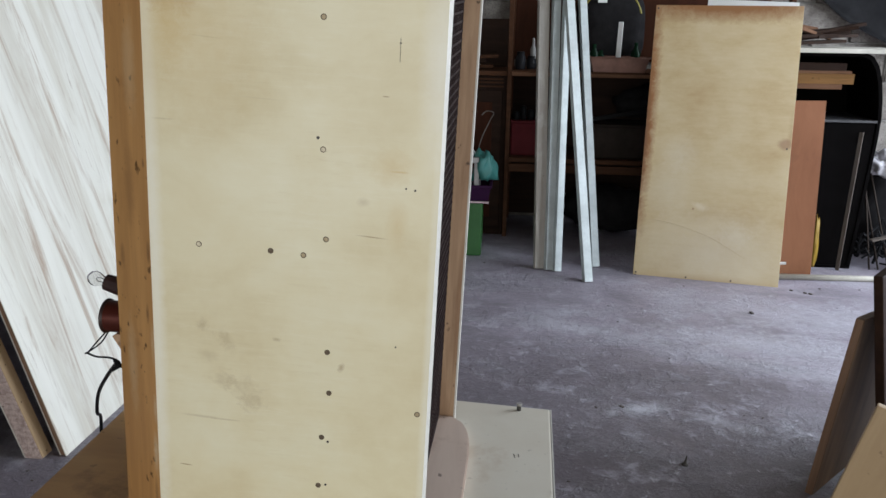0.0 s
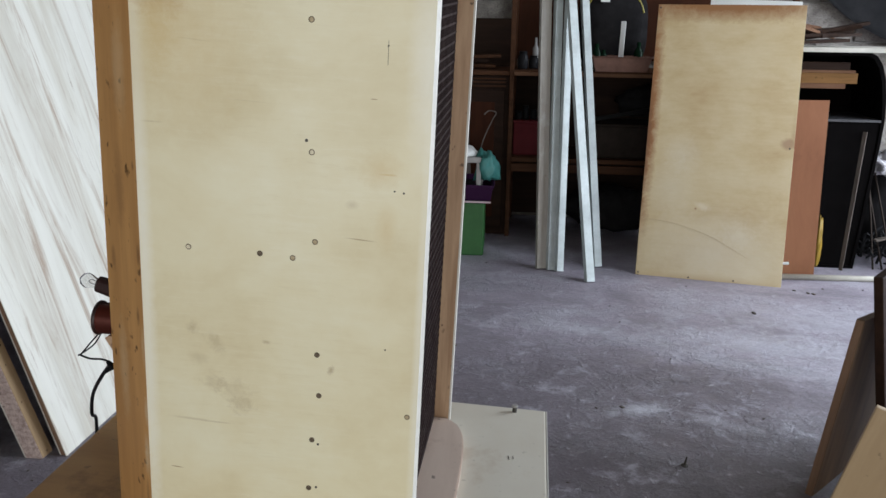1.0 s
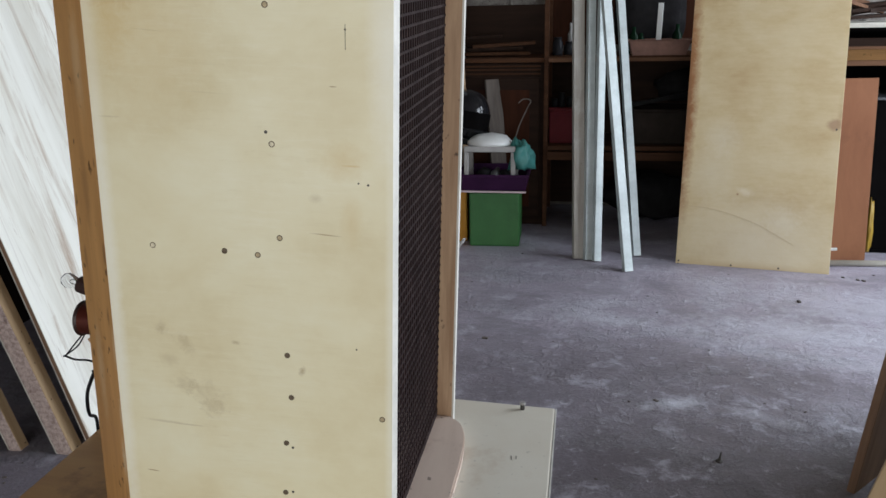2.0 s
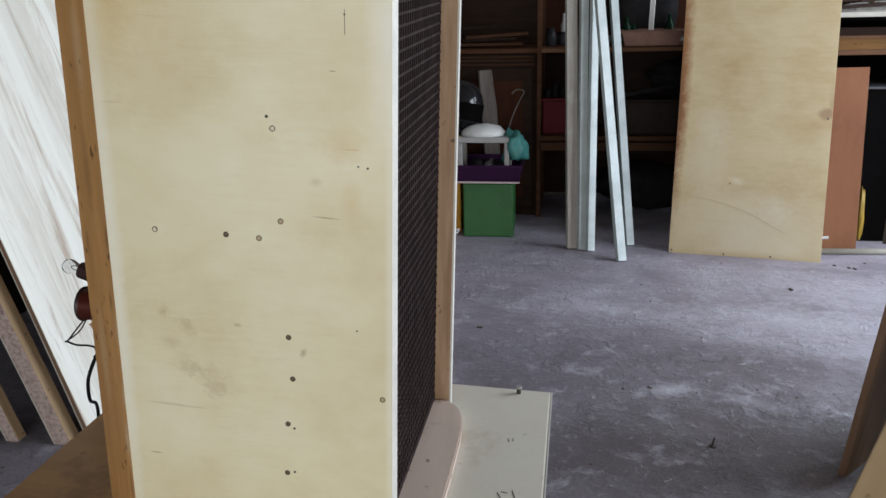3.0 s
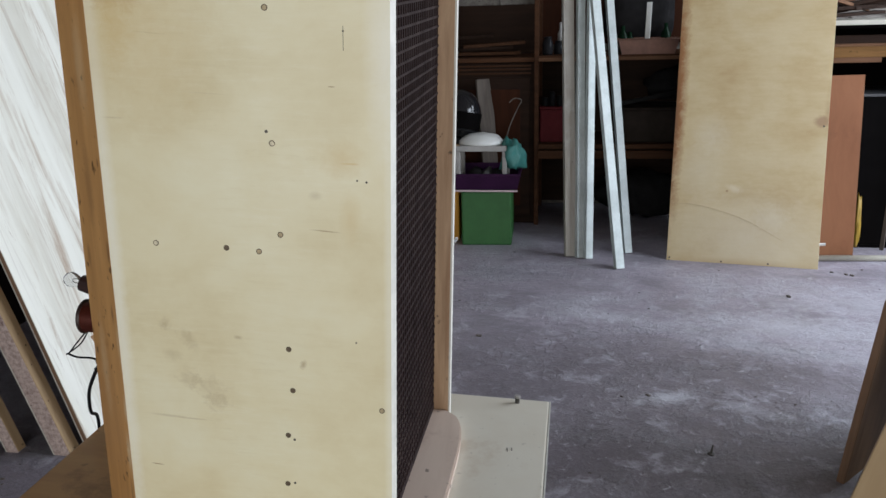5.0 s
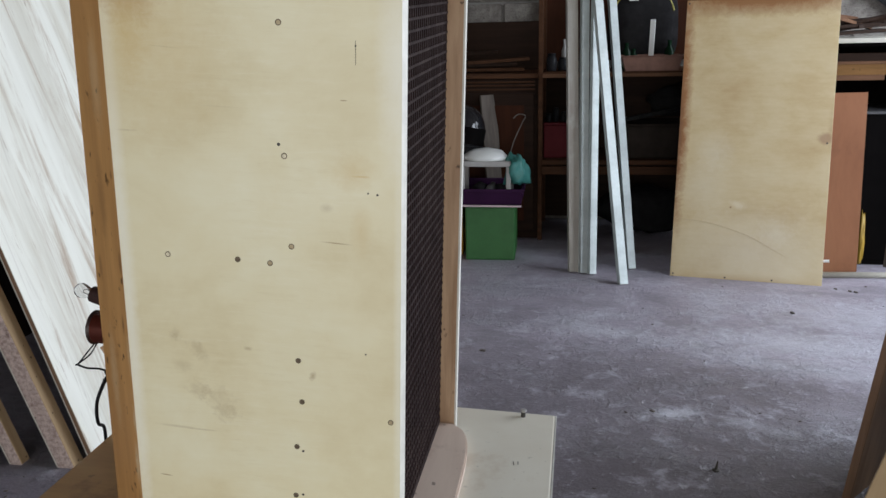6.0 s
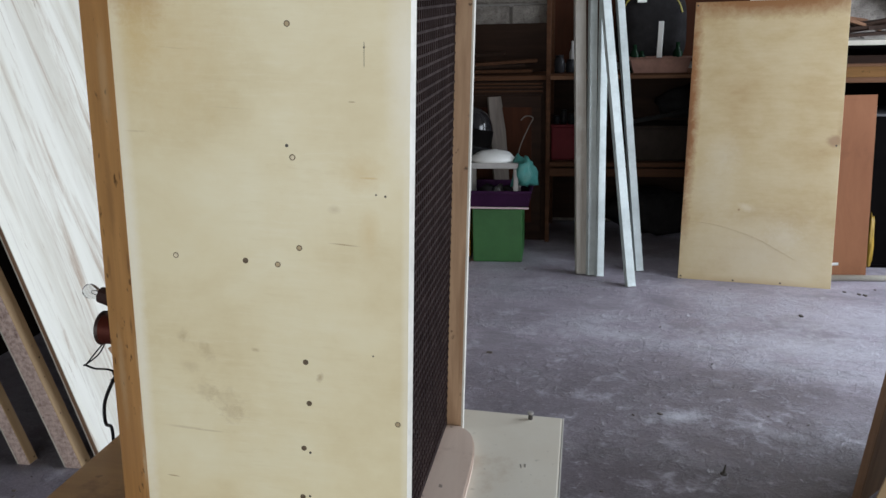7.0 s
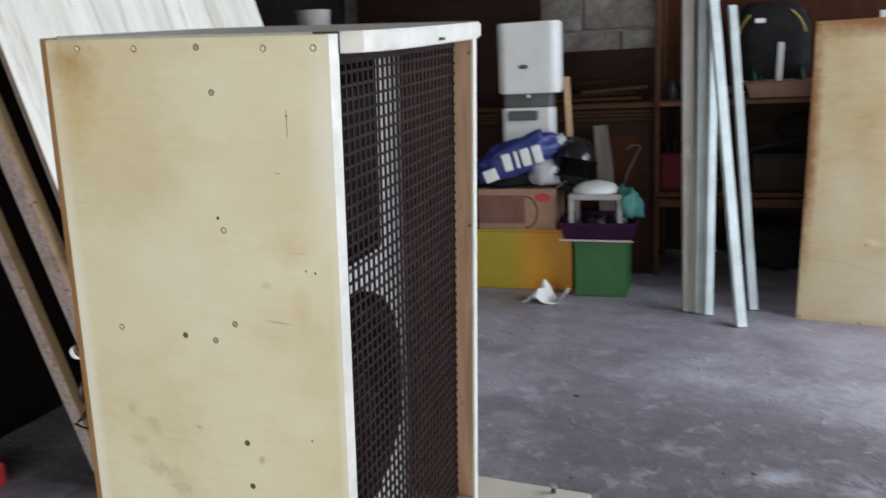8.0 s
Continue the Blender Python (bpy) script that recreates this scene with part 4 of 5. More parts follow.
def crate(name, label, x0, x1, y0, y1, z0, z1, material, turn=0, taper=0.0):
    """An open moulded crate with thick walls and a rolled rim."""
    t = thing(name, label, "crate", Matrix.Translation(((x0 + x1) / 2, (y0 + y1) / 2, z0)) @ pose(0, 0, 0, 0, 0, turn))
    w, d, h, k = (x1 - x0) / 2, (y1 - y0) / 2, z1 - z0, 0.006
    b = bmesh.new()
    for u0, u1, v0, v1 in ((-w, w, -d, -d + k), (-w, w, d - k, d), (-w, -w + k, -d + k, d - k), (w - k, w, -d + k, d - k)):
        box(u0, u1, v0, v1, 0.004, h, 0.002, None, b)
    box(-w + k, w - k, -d + k, d - k, 0.0, 0.012, 0.002, None, b)
    for v in b.verts:
        f = 1 - taper * (1 - v.co.z / h)
        v.co.x, v.co.y = v.co.x * f, v.co.y * f
    part("body", b, material, t)
    r = bmesh.new()
    for u0, u1, v0, v1 in ((-w - k, w + k, -d - k, -d), (-w - k, w + k, d, d + k), (-w - k, -w, -d, d), (w, w + k, -d, d)):
        box(u0, u1, v0, v1, h - 0.014, h + 0.001, 0.002, None, r)
    part("rim", r, material, t)
    return t


def closed_box(name, label, x0, x1, y0, y1, z0, z1, material, category="box", turn=0):
    """A box with a lid that overlaps it a little."""
    t = thing(name, label, category, Matrix.Translation(((x0 + x1) / 2, (y0 + y1) / 2, z0)) @ pose(0, 0, 0, 0, 0, turn))
    w, d, h = (x1 - x0) / 2, (y1 - y0) / 2, z1 - z0
    part("body", box(-w, w, -d, d, 0, h - 0.012, 0.008), material, t)
    part("lid", box(-w - 0.002, w + 0.002, -d - 0.002, d + 0.002, h - 0.0115, h, 0.003), material, t)
    return t


closed_box("green_box", "plain green plastic box on the floor", -0.045, 0.192, 4.235, 4.53, 0, 0.270, GREEN, "box", 2)
closed_box("yellow_box", "plastic box fading from yellow to orange on the floor", -0.56, -0.065, 4.305, 4.56, 0, 0.298, YELLOW_ORANGE, "box", 1)
crate("purple_tray", "purple plastic tray with a pale rim on the green box", -0.098, 0.232, 4.22, 4.52, 0.272, 0.350, PURPLE, 1, 0.05)
rim = thing("white_strip", "pale plastic strip along the purple tray", "strip", Matrix.Translation((0.065, 4.196, 0.271)))
part("strip", box(-0.165, 0.165, -0.006, 0.004, 0.0, 0.008, 0.002), PINKISH, rim)


def carton():
    t = thing("carton", "brown cardboard carton with a red oval print", "carton", Matrix.Translation((-0.305, 4.42, 0.299)) @ pose(0, 0, 0, 0, 0, 1))
    part("body", box(-0.21, 0.165, -0.12, 0.12, 0, 0.195, 0.004), CARDBOARD, t)
    part("flap", prism([(-0.12, 0), (0.12, 0), (0.10, 0.06), (-0.11, 0.055)], 0, 0.003, 0, None, Matrix.Translation((0.166, 0, 0.193)) @ pose(0, 0, 0, 0, -35, 0) @ pose(0, 0, 0, 0, 0, -90)), CARDBOARD, t)
    face = pose(0, 0, 0, 90, 0, 0)
    part("oval_print", lathe([(0.032, 0), (0.032, 0.0008), (0.002, 0.001)], 24, None, Matrix.Translation((0.105, -0.1205, 0.155)) @ face @ Matrix.Diagonal((1.15, 0.65, 1, 1))), RED, t, "red oval print")
    part("panel_print", box(-0.205, 0.02, -0.1212, -0.1203, 0.03, 0.165, 0), PRINT_BROWN, t, "dark brown printed field")
    part("ring_print", tube([(0.02 + 0.06 * math.cos(a), -0.1212, 0.085 + 0.075 * math.sin(a)) for a in [k * math.pi / 8 - math.pi / 2 for k in range(9)]], 0.0025, None, 5), CABLE, t, "dark curved print")
    return t


carton()


def lump(name, label, category, centre, size, material, seed, folds=0.25, n=3, extra=None):
    """A soft, creased lump such as a bag or a cloth."""
    t = thing(name, label, category, Matrix.Translation(centre))
    b = bmesh.new()
    bmesh.ops.create_icosphere(b, subdivisions=n, radius=1)
    for v in b.verts:
        p = v.co.copy()
        k = 1 + folds * (noise.noise(p * 1.8 + Vector((seed, 0, 0))) + 0.6 * noise.noise(p * 4.5 + Vector((0, seed, 0))) + 0.3 * abs(noise.noise(p * 9 + Vector((0, 0, seed)))))
        v.co = Vector((p.x * size[0] * k, p.y * size[1] * k, max(p.z * size[2] * k, -size[2] * 0.8)))
    part("cloth", b, material, t, "", True)
    return t


def sack():
    """A rolled blue sack with pale lettering-like bars, slumped over the carton."""
    m = Matrix.Translation((-0.335, 4.36, 0.635)) @ pose(0, 0, 0, 0, -21, 4)
    t = thing("blue_sack", "crumpled blue plastic sack with white print", "sack", m)
    b = bmesh.new()
    bmesh.ops.create_icosphere(b, subdivisions=4, radius=1)
    for v in b.verts:
        p = v.co.copy()
        k = 1 + 0.20 * noise.noise(p * 2.2) + 0.16 * noise.noise(p * 5.5) + 0.10 * abs(noise.noise(p * 11))
        sx = math.copysign(abs(p.x) ** 0.7, p.x)
        v.co = Vector((sx * 0.20 * k, p.y * 0.075 * k, math.copysign(abs(p.z) ** 0.75, p.z) * 0.082 * k))
    part("cloth", b, BLUE_BAG, t, "", True)
    for k, x in enumerate((-0.03, 0.018, 0.062, 0.118)):
        w = (0.020, 0.008, 0.021, 0.020)[k]
        part("print_bar", box(x - w, x + w, -0.086, -0.066, -0.046, 0.036, 0.006, pose(0, 0, 0, 0, 6, 0)), WHITE, t, "white printed bar")
    part("print_patch", box(-0.16, -0.095, -0.083, -0.06, -0.06, 0.0, 0.006), WHITE, t, "white printed patch")
    return t


sack()
lump("clear_bag", "crumpled whitish plastic bag", "bag", (-0.20, 4.36, 0.560), (0.085, 0.06, 0.065), CLEAR_BAG, 3.1, 0.35)
lump("dark_bag", "black plastic bag lying on the carton", "bag", (-0.40, 4.38, 0.530), (0.15, 0.08, 0.04), CABLE, 5.3, 0.3)
lump("grey_cloth", "pale grey cloth tucked behind the sack", "cloth", (-0.135, 4.40, 0.705), (0.035, 0.04, 0.035), CLEAR_BAG, 7.7, 0.4)
lump("teal_cloth", "crumpled teal plastic bag in the purple tray", "bag", (0.200, 4.30, 0.425), (0.048, 0.05, 0.080), TEAL, 9.2, 0.75)


def helmet():
    t = thing("black_helmet", "glossy black motorcycle helmet", "helmet", Matrix.Translation((-0.075, 4.43, 0.605)) @ pose(0, 0, 0, 0, 12, 35))
    b = bmesh.new()
    bmesh.ops.create_uvsphere(b, u_segments=32, v_segments=20, radius=1)
    for v in b.verts:
        v.co = Vector((v.co.x * 0.108, v.co.y * 0.128, v.co.z * 0.122 if v.co.z > 0 else max(v.co.z * 0.14, -0.11)))
    part("shell", b, GLOSS_BLACK, t, "", True)
    part("visor", prism([(0.1105 * math.cos(a), 0.131 * math.sin(a)) for a in [radians(d) for d in range(-150, -29, 10)]] + [(0.104 * math.cos(a), 0.124 * math.sin(a)) for a in [radians(d) for d in range(-30, -151, -10)]], -0.06, 0.02, 0.002), BLACK, t, "dark visor")
    part("trim", tube([(0.1085 * math.cos(a), 0.1285 * math.sin(a), -0.068) for a in [radians(d) for d in range(0, 361, 20)]], 0.004, None, 6), CABLE, t)
    part("neck_pad", lathe([(0.085, -0.14), (0.09, -0.11), (0.02, -0.105)], 24), DARK_CLOTH, t)
    return t


helmet()


def stool():
    t = thing("small_stool", "small grey step stool with a white seat in the tray", "stool", Matrix.Translation((0.06, 4.34, 0.285)))
    for x in (-0.115, 0.105):
        for y in (-0.08, 0.08):
            part("leg", box(x - 0.011, x + 0.011, y - 0.01, y + 0.01, 0.0, 0.165, 0.004), GREY_LIGHT, t)
    for y in (-0.08, 0.08):
        part("apron", box(-0.126, 0.116, y - 0.011, y + 0.011, 0.1655, 0.192, 0.005), GREY_LIGHT, t)
    b = bmesh.new()
    bmesh.ops.create_uvsphere(b, u_segments=24, v_segments=12, radius=1)
    for v in b.verts:
        k = 1 + 0.08 * noise.noise(v.co * 3)
        v.co = Vector((v.co.x * 0.108 * k, v.co.y * 0.09 * k, max(v.co.z, -0.1) * 0.048 * k))
    b.transform(Matrix.Translation((-0.012, 0, 0.195)))
    part("seat", b, WHITE, t, "rounded white seat", True)
    return t


stool()
for k, (x, z, r) in enumerate(((0.02, 0.33, 0.035), (0.075, 0.328, 0.032), (0.12, 0.33, 0.028))):
    lump("tool_bundle", "dark greasy tool wrapped in cloth", "tool", (x, 4.33, z), (r, 0.04, r), DARK_CLOTH if k != 1 else GREY_PLASTIC, 11.0 + k, 0.4, 2)
hook = thing("wire_hook", "bent pale wire hook leaning in the tray", "hook", Matrix.Translation((0, 0, 0)))
part("wire", tube([(0.13, 4.45, 0.30), (0.16, 4.50, 0.50), (0.205, 4.56, 0.615), (0.225, 4.565, 0.655), (0.19, 4.56, 0.665), (0.165, 4.56, 0.645)], 0.003), GREY_WOOD, hook)


def paper():
    t = thing("crumpled_paper", "crumpled white sheet of paper on the floor", "paper", Matrix.Translation((-0.15, 4.12, 0.0)))
    b = bmesh.new()
    bmesh.ops.create_grid(b, x_segments=9, y_segments=7, size=1)
    for v in b.verts:
        x, y = v.co.x, v.co.y
        n = noise.noise(Vector((x * 1.7, y * 1.7, 4.2)))
        peak = 0.105 * max(0, 1 - 2.4 * abs(x + 0.25 - 0.2 * y)) * (0.7 + 0.3 * y) + 0.06 * max(0, x - 0.55) * 2
        v.co = Vector((x * 0.10 + 0.02 * n, y * 0.045 + 0.015 * n, 0.003 + peak + 0.012 * abs(n)))
    bmesh.ops.solidify(b, geom=b.faces[:], thickness=0.0012)
    part("sheet", b, PAPER, t)
    return t


paper()


# ---- things on the rack ----
def metal_tray():
    t = thing("copper_tray", "coppery metal tray on the shelf", "tray", Matrix.Translation((0.832, 4.70, 0.8635)))
    w, d, h = 0.145, 0.09, 0.07
    b = bmesh.new()
    for u0, u1, v0, v1 in ((-w, w, -d, -d + 0.003), (-w, w, d - 0.003, d), (-w, -w + 0.003, -d, d), (w - 0.003, w, -d, d)):
        box(u0, u1, v0, v1, 0, h, 0.001, None, b)
    box(-w, w, -d, d, 0, 0.003, 0, None, b)
    for v in b.verts:
        f = 0.86 + 0.14 * v.co.z / h
        v.co.x, v.co.y = v.co.x * f, v.co.y * f
    part("pan", b, COPPER_TRAY, t)
    part("rim", tube([(-w, -d, h), (w, -d, h), (w, d, h), (-w, d, h), (-w, -d, h)], 0.004, None, 6), COPPER_TRAY, t)
    return t


metal_tray()
plank("white_post", "short white plastic strip standing in the tray", (0.828, 4.68, 0.868), (0.838, 4.72, 1.105), 0.024, 0.010, WHITE)


def backpack():
    t = thing("black_bag", "black tool bag with yellow piping on the shelf", "bag", Matrix.Translation((0.80, 4.92, 0.8635)))
    b = bmesh.new()
    bmesh.ops.create_icosphere(b, subdivisions=4, radius=1)
    for v in b.verts:
        p = v.co.copy()
        k = 1 + 0.07 * noise.noise(p * 2.5)
        v.co = Vector((math.copysign(abs(p.x) ** 0.5, p.x) * 0.175 * k, p.y * 0.10 * k, 0.215 + math.copysign(abs(p.z) ** 0.65, p.z) * 0.215 * k))
    part("body", b, DARK_CLOTH, t, "", True)
    for a0, a1 in ((18, 66), (128, 176)):
        arc = [(0.155 * math.cos(radians(a)), -0.075, 0.225 + 0.19 * math.sin(radians(a))) for a in range(a0, a1, 8)]
        part("piping", tube(arc, 0.005, None, 6), YELLOW_TRIM, t, "yellow piping")
    part("label_patch", box(-0.075, -0.03, -0.106, -0.097, 0.335, 0.355, 0.001, None), WHITE, t, "small white patch")
    return t


backpack()
for x, h, mt in ((0.72, 0.13, GREEN_DARK), (0.755, 0.10, GREEN_DARK), (0.93, 0.14, GREEN_DARK)):
    t = thing("green_bottle", "dark green bottle behind the tray", "bottle", Matrix.Translation((x, 4.81, 0.8635)), "bottles on the shelf")
    part("bottle", lathe([(0.022, 0), (0.024, 0.004), (0.024, h * 0.65), (0.010, h * 0.82), (0.010, h), (0.003, h + 0.001)], 18), mt, t, "", True)
for x, y, r, h in ((0.345, 4.76, 0.026, 0.08), (0.40, 4.80, 0.024, 0.06)):
    t = thing("glass_jar", "dusty dark glass jar on the shelf", "jar", Matrix.Translation((x, y, 0.8635)), "jars on the shelf")
    part("jar", lathe([(r * 0.9, 0), (r, 0.004), (r, h * 0.8), (r * 0.75, h * 0.9), (r * 0.75, h * 0.96)], 18), JAR, t, "", True)
    part("cap", lathe([(r * 0.8, h * 0.961), (r * 0.8, h * 1.1), (r * 0.2, h * 1.11)], 18), CABLE, t)
t = thing("white_spray", "slim white spray nozzle bottle on the shelf", "bottle", Matrix.Translation((0.408, 4.82, 0.8635)))
part("bottle", lathe([(0.014, 0), (0.015, 0.003), (0.015, 0.10), (0.007, 0.12), (0.006, 0.155), (0.002, 0.157)], 14), GREY_LIGHT, t, "", True)
closed_box("red_box", "dull red plastic box on the lower shelf", 0.31, 0.46, 4.70, 4.90, 0.4255, 0.605, RED_DULL)
for x, h in ((0.335, 0.04), (0.37, 0.07), (0.41, 0.05)):
    t = thing("small_tin", "small dark tin on the red box", "tin", Matrix.Translation((x, 4.76, 0.6055)), "tins on the red box")
    part("tin", lathe([(0.015, 0), (0.016, 0.002), (0.016, h), (0.012, h + 0.002)], 14), CABLE, t, "", True)
closed_box("grey_case", "dusty grey-brown case on the lower shelf", 0.73, 1.12, 4.68, 4.98, 0.4255, 0.60, CASE)
plank("black_bar", "black bar lying slantwise on the case", (0.70, 4.72, 0.615), (1.02, 4.75, 0.675), 0.02, 0.02, CABLE)
lump("dark_sack", "black sack stuffed under the shelf", "sack", (1.0, 4.85, 0.70), (0.16, 0.1, 0.09), DARK_CLOTH, 15.0, 0.3)
lump("floor_sack", "dark dusty sack under the rack", "sack", (0.85, 4.85, 0.12), (0.25, 0.12, 0.13), DARK_CLOTH, 17.0, 0.3)


# ---- black cabinet and scrap beside the plywood ----
def black_cabinet():
    t = thing("black_cabinet", "black laminate cabinet with a bulging side and open top bay", "cabinet", Matrix.Translation((0, 4.30, 0)))
    right = [(1.93, 0.0), (1.945, 0.2), (1.956, 0.395), (1.968, 0.60), (1.970, 0.70), (1.963, 0.78), (1.948, 0.87), (1.928, 0.93), (1.90, 0.97), (1.872, 0.984)]
    outer = [(1.36, 0.0)] + right + [(1.36, 0.984)]
    inner = [(1.38, 0.70)] + [(x - 0.016, min(z, 0.966)) for x, z in right[4:]] + [(1.38, 0.966)]
    flip = pose(0, 0, 0, 90, 0, 0)
    part("back", prism(outer, -0.40, -0.385, 0, None, flip), BLACK, t)
    shell = bmesh.new()
    mid = Vector((1.66, 0.5))
    loops = []
    for y in (0.0, 0.384):
        for shrink in (0.0, 0.014):
            loops.append([shell.verts.new((x + (shrink if x < mid.x else -shrink), y, z + (shrink if z < mid.y else -shrink))) for x, z in outer])
    n = len(outer)
    for p, q in ((0, 1), (1, 3), (3, 2), (2, 0)):
        for k in range(n):
            shell.faces.new((loops[p][k], loops[p][(k + 1) % n], loops[q][(k + 1) % n], loops[q][k]))
    part("shell", shell, BLACK, t)
    part("shelf", prism([(1.376, 0.682), (1.955, 0.682), (1.955, 0.692), (1.376, 0.692)], -0.38, 0.0, 0, None, flip), BLACK_EDGE, t, "shelf with a pale worn edge")
    part("front_panel", prism([(1.376, 0.012), (1.926, 0.012), (1.952, 0.68), (1.376, 0.68)], -0.02, -0.006, 0, None, flip), BLACK, t)
    return t


black_cabinet()
plank("brown_lath", "thin brown lath leaning on the black cabinet", (1.862, 4.262, 0.0), (1.892, 4.293, 0.64), 0.018, 0.006, GREY_WOOD)
z = 0.6925
for x0, x1, h, d, mt, lab in ((1.45, 1.545, 0.132, 0.10, BLACK, "black wooden block in the cabinet bay"), (1.45, 1.79, 0.022, 0.16, LIP_WOOD, "raw wooden batten in the cabinet bay"),
                              (1.45, 1.838, 0.046, 0.14, OCHRE, "ochre wooden batten with stamped marks"), (1.45, 1.826, 0.012, 0.15, LIP_WOOD, "thin wooden strip in the cabinet bay"),
                              (1.46, 1.80, 0.034, 0.02, DARK_WOOD, "grey wooden strip in the cabinet bay")):
    t = thing("stored_batten", lab, "batten", Matrix.Translation((0, 4.345, z)), "battens in the black cabinet")
    part("wood", box(x0, x1, -0.02, -0.02 + d, 0, h, 0.002), mt, t)
    z += h + 0.0005
sh = thing("white_shelf_board", "long white board lying on the black cabinet", "board", Matrix.Translation((0, 4.30, 0.985)))
part("plank", box(1.30, 2.75, -0.06, 0.36, 0, 0.020, 0.003), CREAM_PAINT, sh)
for x in (2.55,):
    part("support", box(x, x + 0.04, 0.05, 0.09, -0.985, -0.0005, 0.003), GREY_WOOD, sh)
for a, b, w, mt in (((1.52, 4.36, 1.020), (1.80, 4.44, 1.034), 0.075, DARK_WOOD), ((1.55, 4.42, 1.03), (1.83, 4.46, 1.075), 0.05, DARK_WOOD), ((1.56, 4.34, 1.095), (1.74, 4.42, 1.045), 0.022, LIP_WOOD), ((1.54, 4.36, 1.05), (1.76, 4.40, 1.06), 0.05, DARK_WOOD), ((1.62, 4.40, 1.06), (1.88, 4.42, 1.11), 0.055, DARK_WOOD), ((1.57, 4.43, 1.07), (1.80, 4.47, 1.085), 0.06, DARK_WOOD),
                    ((1.60, 4.46, 1.045), (1.85, 4.40, 1.095), 0.075, DARK_WOOD), ((1.50, 4.40, 1.115), (1.69, 4.46, 1.085), 0.025, LIP_WOOD), ((1.66, 4.38, 1.05), (1.86, 4.47, 1.06), 0.06, DARK_WOOD)):
    plank("wood_scrap", "broken brown wood scrap heaped on the white board", a, b, w, 0.014, mt, group="scrap heap")
rod_t = thing("floor_pipe", "thin white plastic pipe lying on the floor", "pipe", Matrix.Translation((0, 0, 0.013)))
part("pipe", rod((1.46, 4.068, 0), (2.45, 4.13, 0), 0.013, None, 16), CREAM_PAINT, rod_t, "", True)
lump("yellow_bag", "yellow plastic bag squeezed beside the brown board", "bag", (1.742, 4.262, 0.12), (0.016, 0.03, 0.13), YELLOW, 21.0, 0.3)


def cable_heap():
    t = thing("cable_heap", "tangled heap of black cables and wire", "cables", kind="stuff")
    rng = random.Random(5)
    b = bmesh.new()
    for k in range(26):
        x, y = 2.02 + rng.random() * 0.28, 4.30 + rng.random() * 0.25
        pts = []
        for j in range(7):
            pts.append((x, y, 0.006 + 0.20 * rng.random() * rng.random() + 0.01 * j))
            x, y = x + rng.uniform(-0.10, 0.10), y + rng.uniform(-0.08, 0.08)
            x, y = min(max(x, 1.985), 2.4), min(max(y, 4.24), 4.7)
        tube(pts, 0.003 + 0.004 * rng.random(), b, 5)
    part("cables", b, CABLE, t, kind="stuff")
    return t


cable_heap()
for a, b in (((2.02, 4.30, 0.0), (1.985, 4.42, 0.43)), ((2.06, 4.30, 0.0), (1.99, 4.44, 0.40)), ((2.10, 4.28, 0.0), (2.02, 4.46, 0.45))):
    plank("metal_rod", "thin grey metal rod standing in the scrap", a, b, 0.007, 0.007, CASE, "rod", "rods in the scrap")
plank("pale_slat", "pale flat slat lying on the cable heap", (1.975, 4.22, 0.16), (2.20, 4.24, 0.215), 0.03, 0.008, GREY_WOOD)
lump("scrap_sack", "black sack behind the cable heap", "sack", (2.16, 4.62, 0.20), (0.16, 0.12, 0.24), DARK_CLOTH, 23.0, 0.3)
lump("white_rag", "crumpled white plastic sheet on the scrap", "rag", (2.08, 4.50, 0.47), (0.10, 0.08, 0.065), CLEAR_BAG, 25.0, 0.95, 4)


def tarp():
    t = thing("black_tarp", "creased black tarpaulin hanging on the block wall", "tarp", Matrix.Translation((1.86, 5.10, 1.75)))
    b = bmesh.new()
    n, mrow = 26, 18
    vs = [[None] * (mrow + 1) for _ in range(n + 1)]
    for i in range(n + 1):
        for j in range(mrow + 1):
            u, v = i / n, j / mrow
            drop = 0.50 + 0.62 * u + 0.02 * math.sin(9 * u)
            x = 0.02 + 0.95 * u
            zz = -v * drop
            y = -0.03 - 0.05 * (0.5 + 0.5 * math.sin(11 * u + 3 * v)) - 0.05 * noise.noise(Vector((u * 4, v * 3, 1.3)))
            vs[i][j] = b.verts.new((x, y, zz))
    for i in range(n):
        for j in range(mrow):
            b.faces.new((vs[i][j], vs[i + 1][j], vs[i + 1][j + 1], vs[i][j + 1]))
    bmesh.ops.solidify(b, geom=b.faces[:], thickness=0.003)
    part("cloth", b, TARP, t, "", True)
    return t


tarp()

# ---- boards standing at the open side ----
t = thing("dark_board", "dark brown board with a raw edge standing on the floor", "board", Matrix.Translation((1.116, 2.262, 0)) @ pose(0, 0, 0, 0, 7.0, 0) @ pose(0, 0, 0, 0, 0, 49))
part("panel", box(0.004, 0.36, 0, 0.018, 0, 0.455, 0.002), WALNUT, t)
part("raw_edge", box(-0.001, 0.0035, 0.001, 0.017, 0.002, 0.453, 0.001), EDGE_BROWN, t)
t = thing("cream_board", "bare cream board leaning beside the dark one", "board", plane_pose((0.953, 1.905, 0), (1.20, 1.80, 0), 0) @ pose(0, 0, 0, 0, 13.8, 0))
part("panel", box(0, 0.40, 0, 0.015, 0, 0.442, 0.002), RAW_CREAM, t)
t = thing("spare_board", "dark wooden board standing beside the others", "board", Matrix.Translation((1.262, 2.2, 0)) @ pose(0, 0, 0, 0, -9.2, 0) @ pose(0, 0, 0, 0, 0, 49))
part("panel", box(0, 0.4, 0, 0.02, 0, 0.58, 0.003), DARK_WOOD, t)

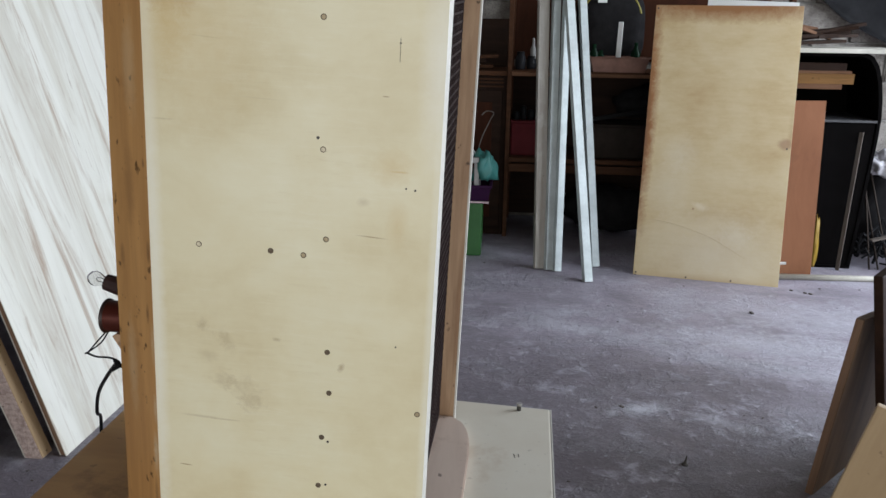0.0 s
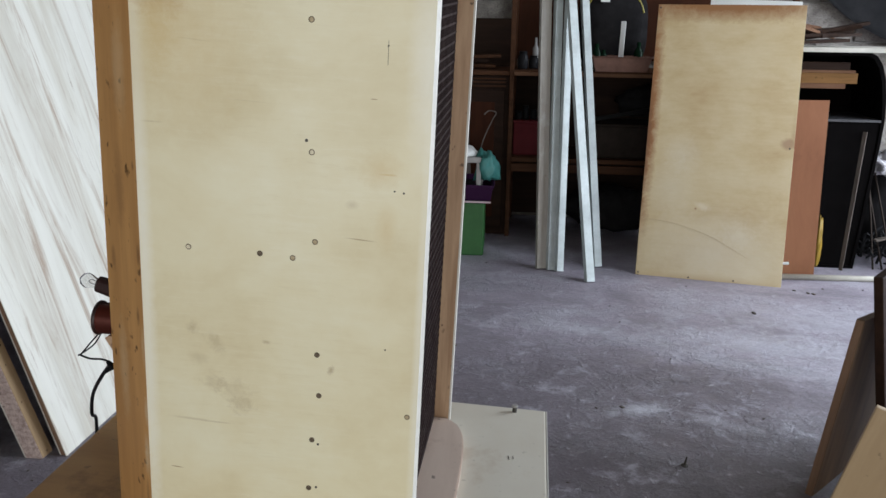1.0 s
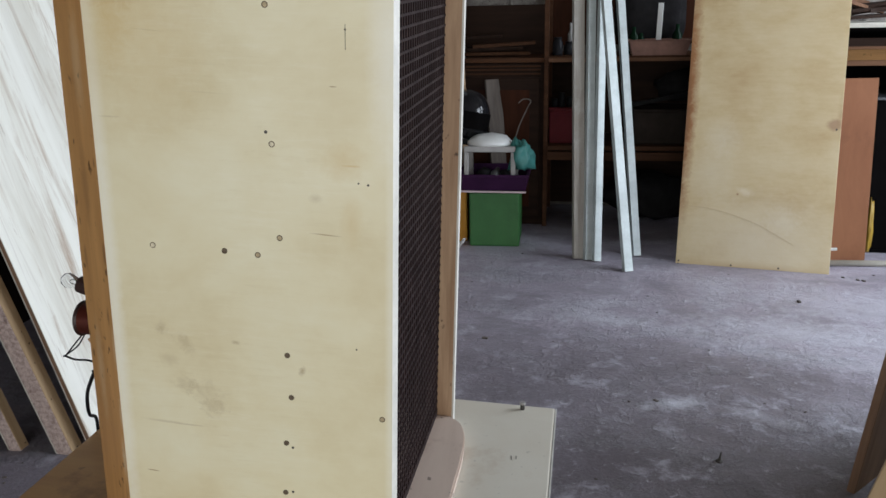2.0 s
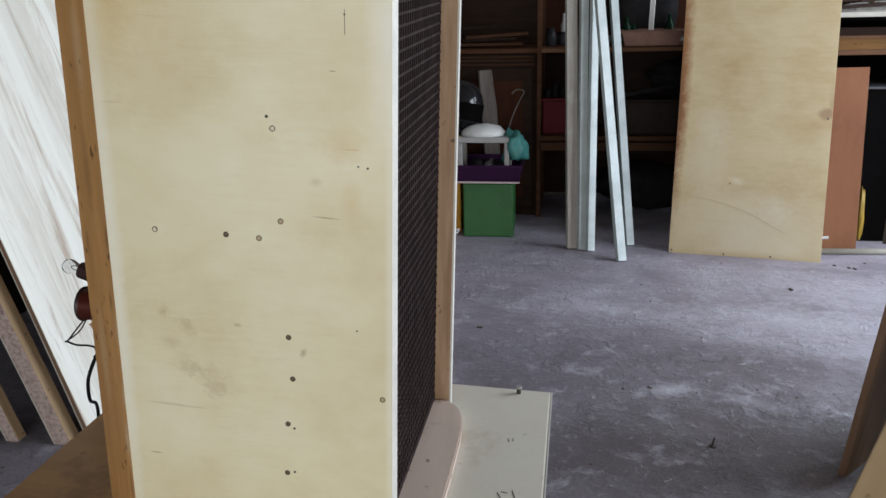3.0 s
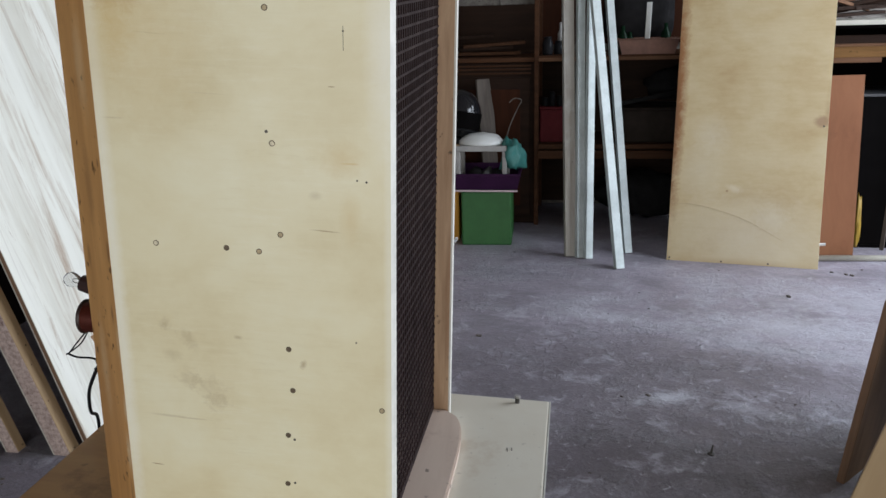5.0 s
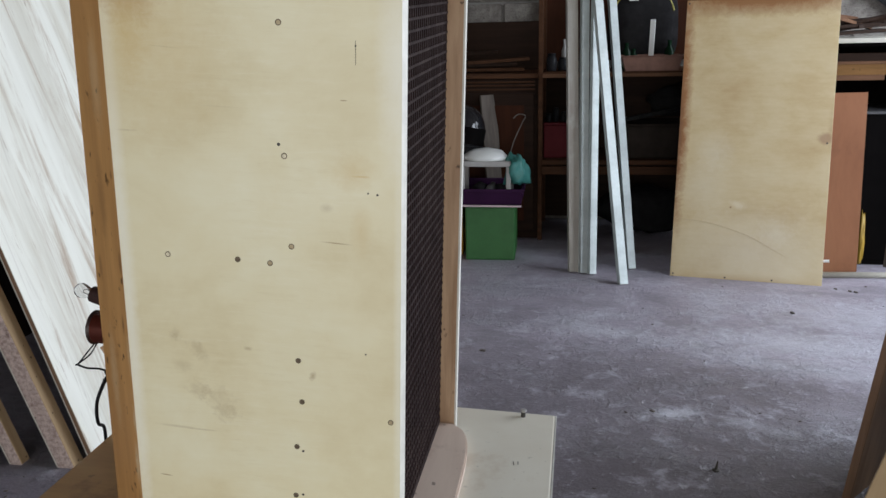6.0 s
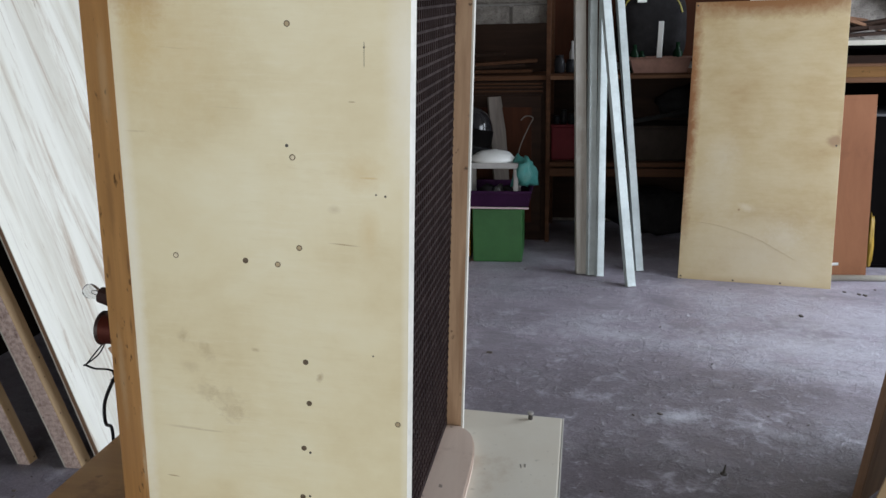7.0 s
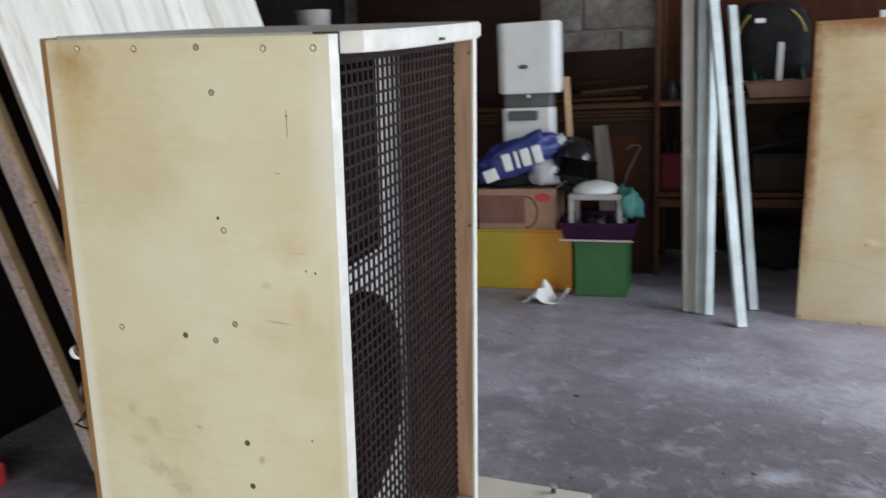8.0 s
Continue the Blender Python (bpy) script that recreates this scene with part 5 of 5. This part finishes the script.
# ---- small things on bench and floor ----
t = thing("bench_bolt", "short dark bolt standing in the bench top", "bolt", LEANING @ Matrix.Translation(Vector((0.407, 1.618, 0.498)) - PIVOT))
part("shank", lathe([(0.0035, 0), (0.0035, 0.008), (0.001, 0.0085)], 12), SCREW_DARK, t)
# light grey head paints in the bolt's highlight
part("head", lathe([(0.0045, 0.0086), (0.0045, 0.012), (0.001, 0.0125)], 12), GREY_LIGHT, t)
t = thing("floor_screw", "rusty screw standing on its head on the floor", "screw", Matrix.Translation((0.838, 2.37, 0)))
part("head", lathe([(0.009, 0), (0.009, 0.002), (0.004, 0.004)], 14), SCREW_DARK, t)
part("shank", rod((0, 0, 0.004), (0.003, 0, 0.026), 0.0035, 0.0015), SCREW_DARK, t)
t = thing("red_block", "small red plastic thing on the floor by the wall", "plastic", Matrix.Translation((-1.335, 2.10, 0)))
part("body", box(-0.06, 0.06, -0.05, 0.05, 0, 0.07, 0.01), RED, t)


def debris():
    t = thing("floor_debris", "scattered wood chips and dirt crumbs on the concrete", "debris", kind="stuff")
    rng = random.Random(11)
    b = bmesh.new()
    spots = [(1.552, 3.908), (1.60, 3.88), (1.62, 3.87), (1.683, 3.951), (1.307, 3.585), (0.71, 2.684), (1.109, 2.666), (0.172, 3.087), (0.534, 4.18), (0.56, 4.20)]
    spots += [(rng.uniform(-0.6, 2.1), rng.uniform(2.0, 4.4)) for _ in range(70)] + [(-0.9 + rng.random() * 0.3, 1.9 + rng.random() * 0.25) for _ in range(16)]
    for k, (x, y) in enumerate(spots):
        s = rng.uniform(0.004, 0.012) if k < 10 else rng.uniform(0.0015, 0.0045)
        box(-s, s, -s * rng.uniform(0.3, 0.8), s * 0.5, -0.001, s * rng.uniform(0.3, 0.7), s * 0.15, Matrix.Translation((x, y, 0)) @ pose(0, 0, 0, 0, 0, rng.uniform(0, 180)), b)
    part("chips", b, CHIPS, t, kind="stuff")


debris()
for x, y, turn, n in ((0.402, 1.345, 25, 0.012), (0.408, 1.352, 80, 0.008), (0.4195, 1.350, 15, 0.016), (0.403, 1.476, 10, 0.010), (0.409, 1.478, 5, 0.008)):
    m = LEANING @ Matrix.Translation(Vector((x, y, 0.4980)) - PIVOT) @ pose(0, 0, 0, 0, 0, turn)
    t = thing("pencil_stroke", "faint grey pencil stroke on the pale bench top", "mark", m, "pencil strokes on the bench")
    part("stroke", box(-0.0005, 0.0005, -n / 2, n / 2, 0, 0.0004, 0), CHIPS, t)


# ---- courses of the back wall ----
def courses():
    wall = bpy.data.objects["wall_back"]
    shared = []
    rng = random.Random(3)
    for k in range(5):
        b = box(-0.197, 0.197, -0.02, 0.0, 0, 0.192, 0)
        bmesh.ops.bevel(b, geom=[e for e in b.edges if min(v.co.y for v in e.verts) < -0.01], offset=0.006, segments=2, affect="EDGES")
        for v in b.verts:
            v.co += Vector((rng.uniform(-0.003, 0.003), rng.uniform(-0.002, 0.002) if v.co.y < -0.01 else 0, rng.uniform(-0.003, 0.003)))
        me = bpy.data.meshes.new("block")
        b.to_mesh(me)
        b.free()
        me.materials.append(BLOCK)
        shared.append(me)
    for row in range(14):
        z = 0.005 + row * 0.203
        x = LEFT + (0.2 if row % 2 else 0.0)
        while x < RIGHT + 0.1:
            o = new("block", shared[rng.randrange(5)])
            o.location = (x, BACK + 0.0115, z)
            o.parent = wall
            x += 0.404


courses()
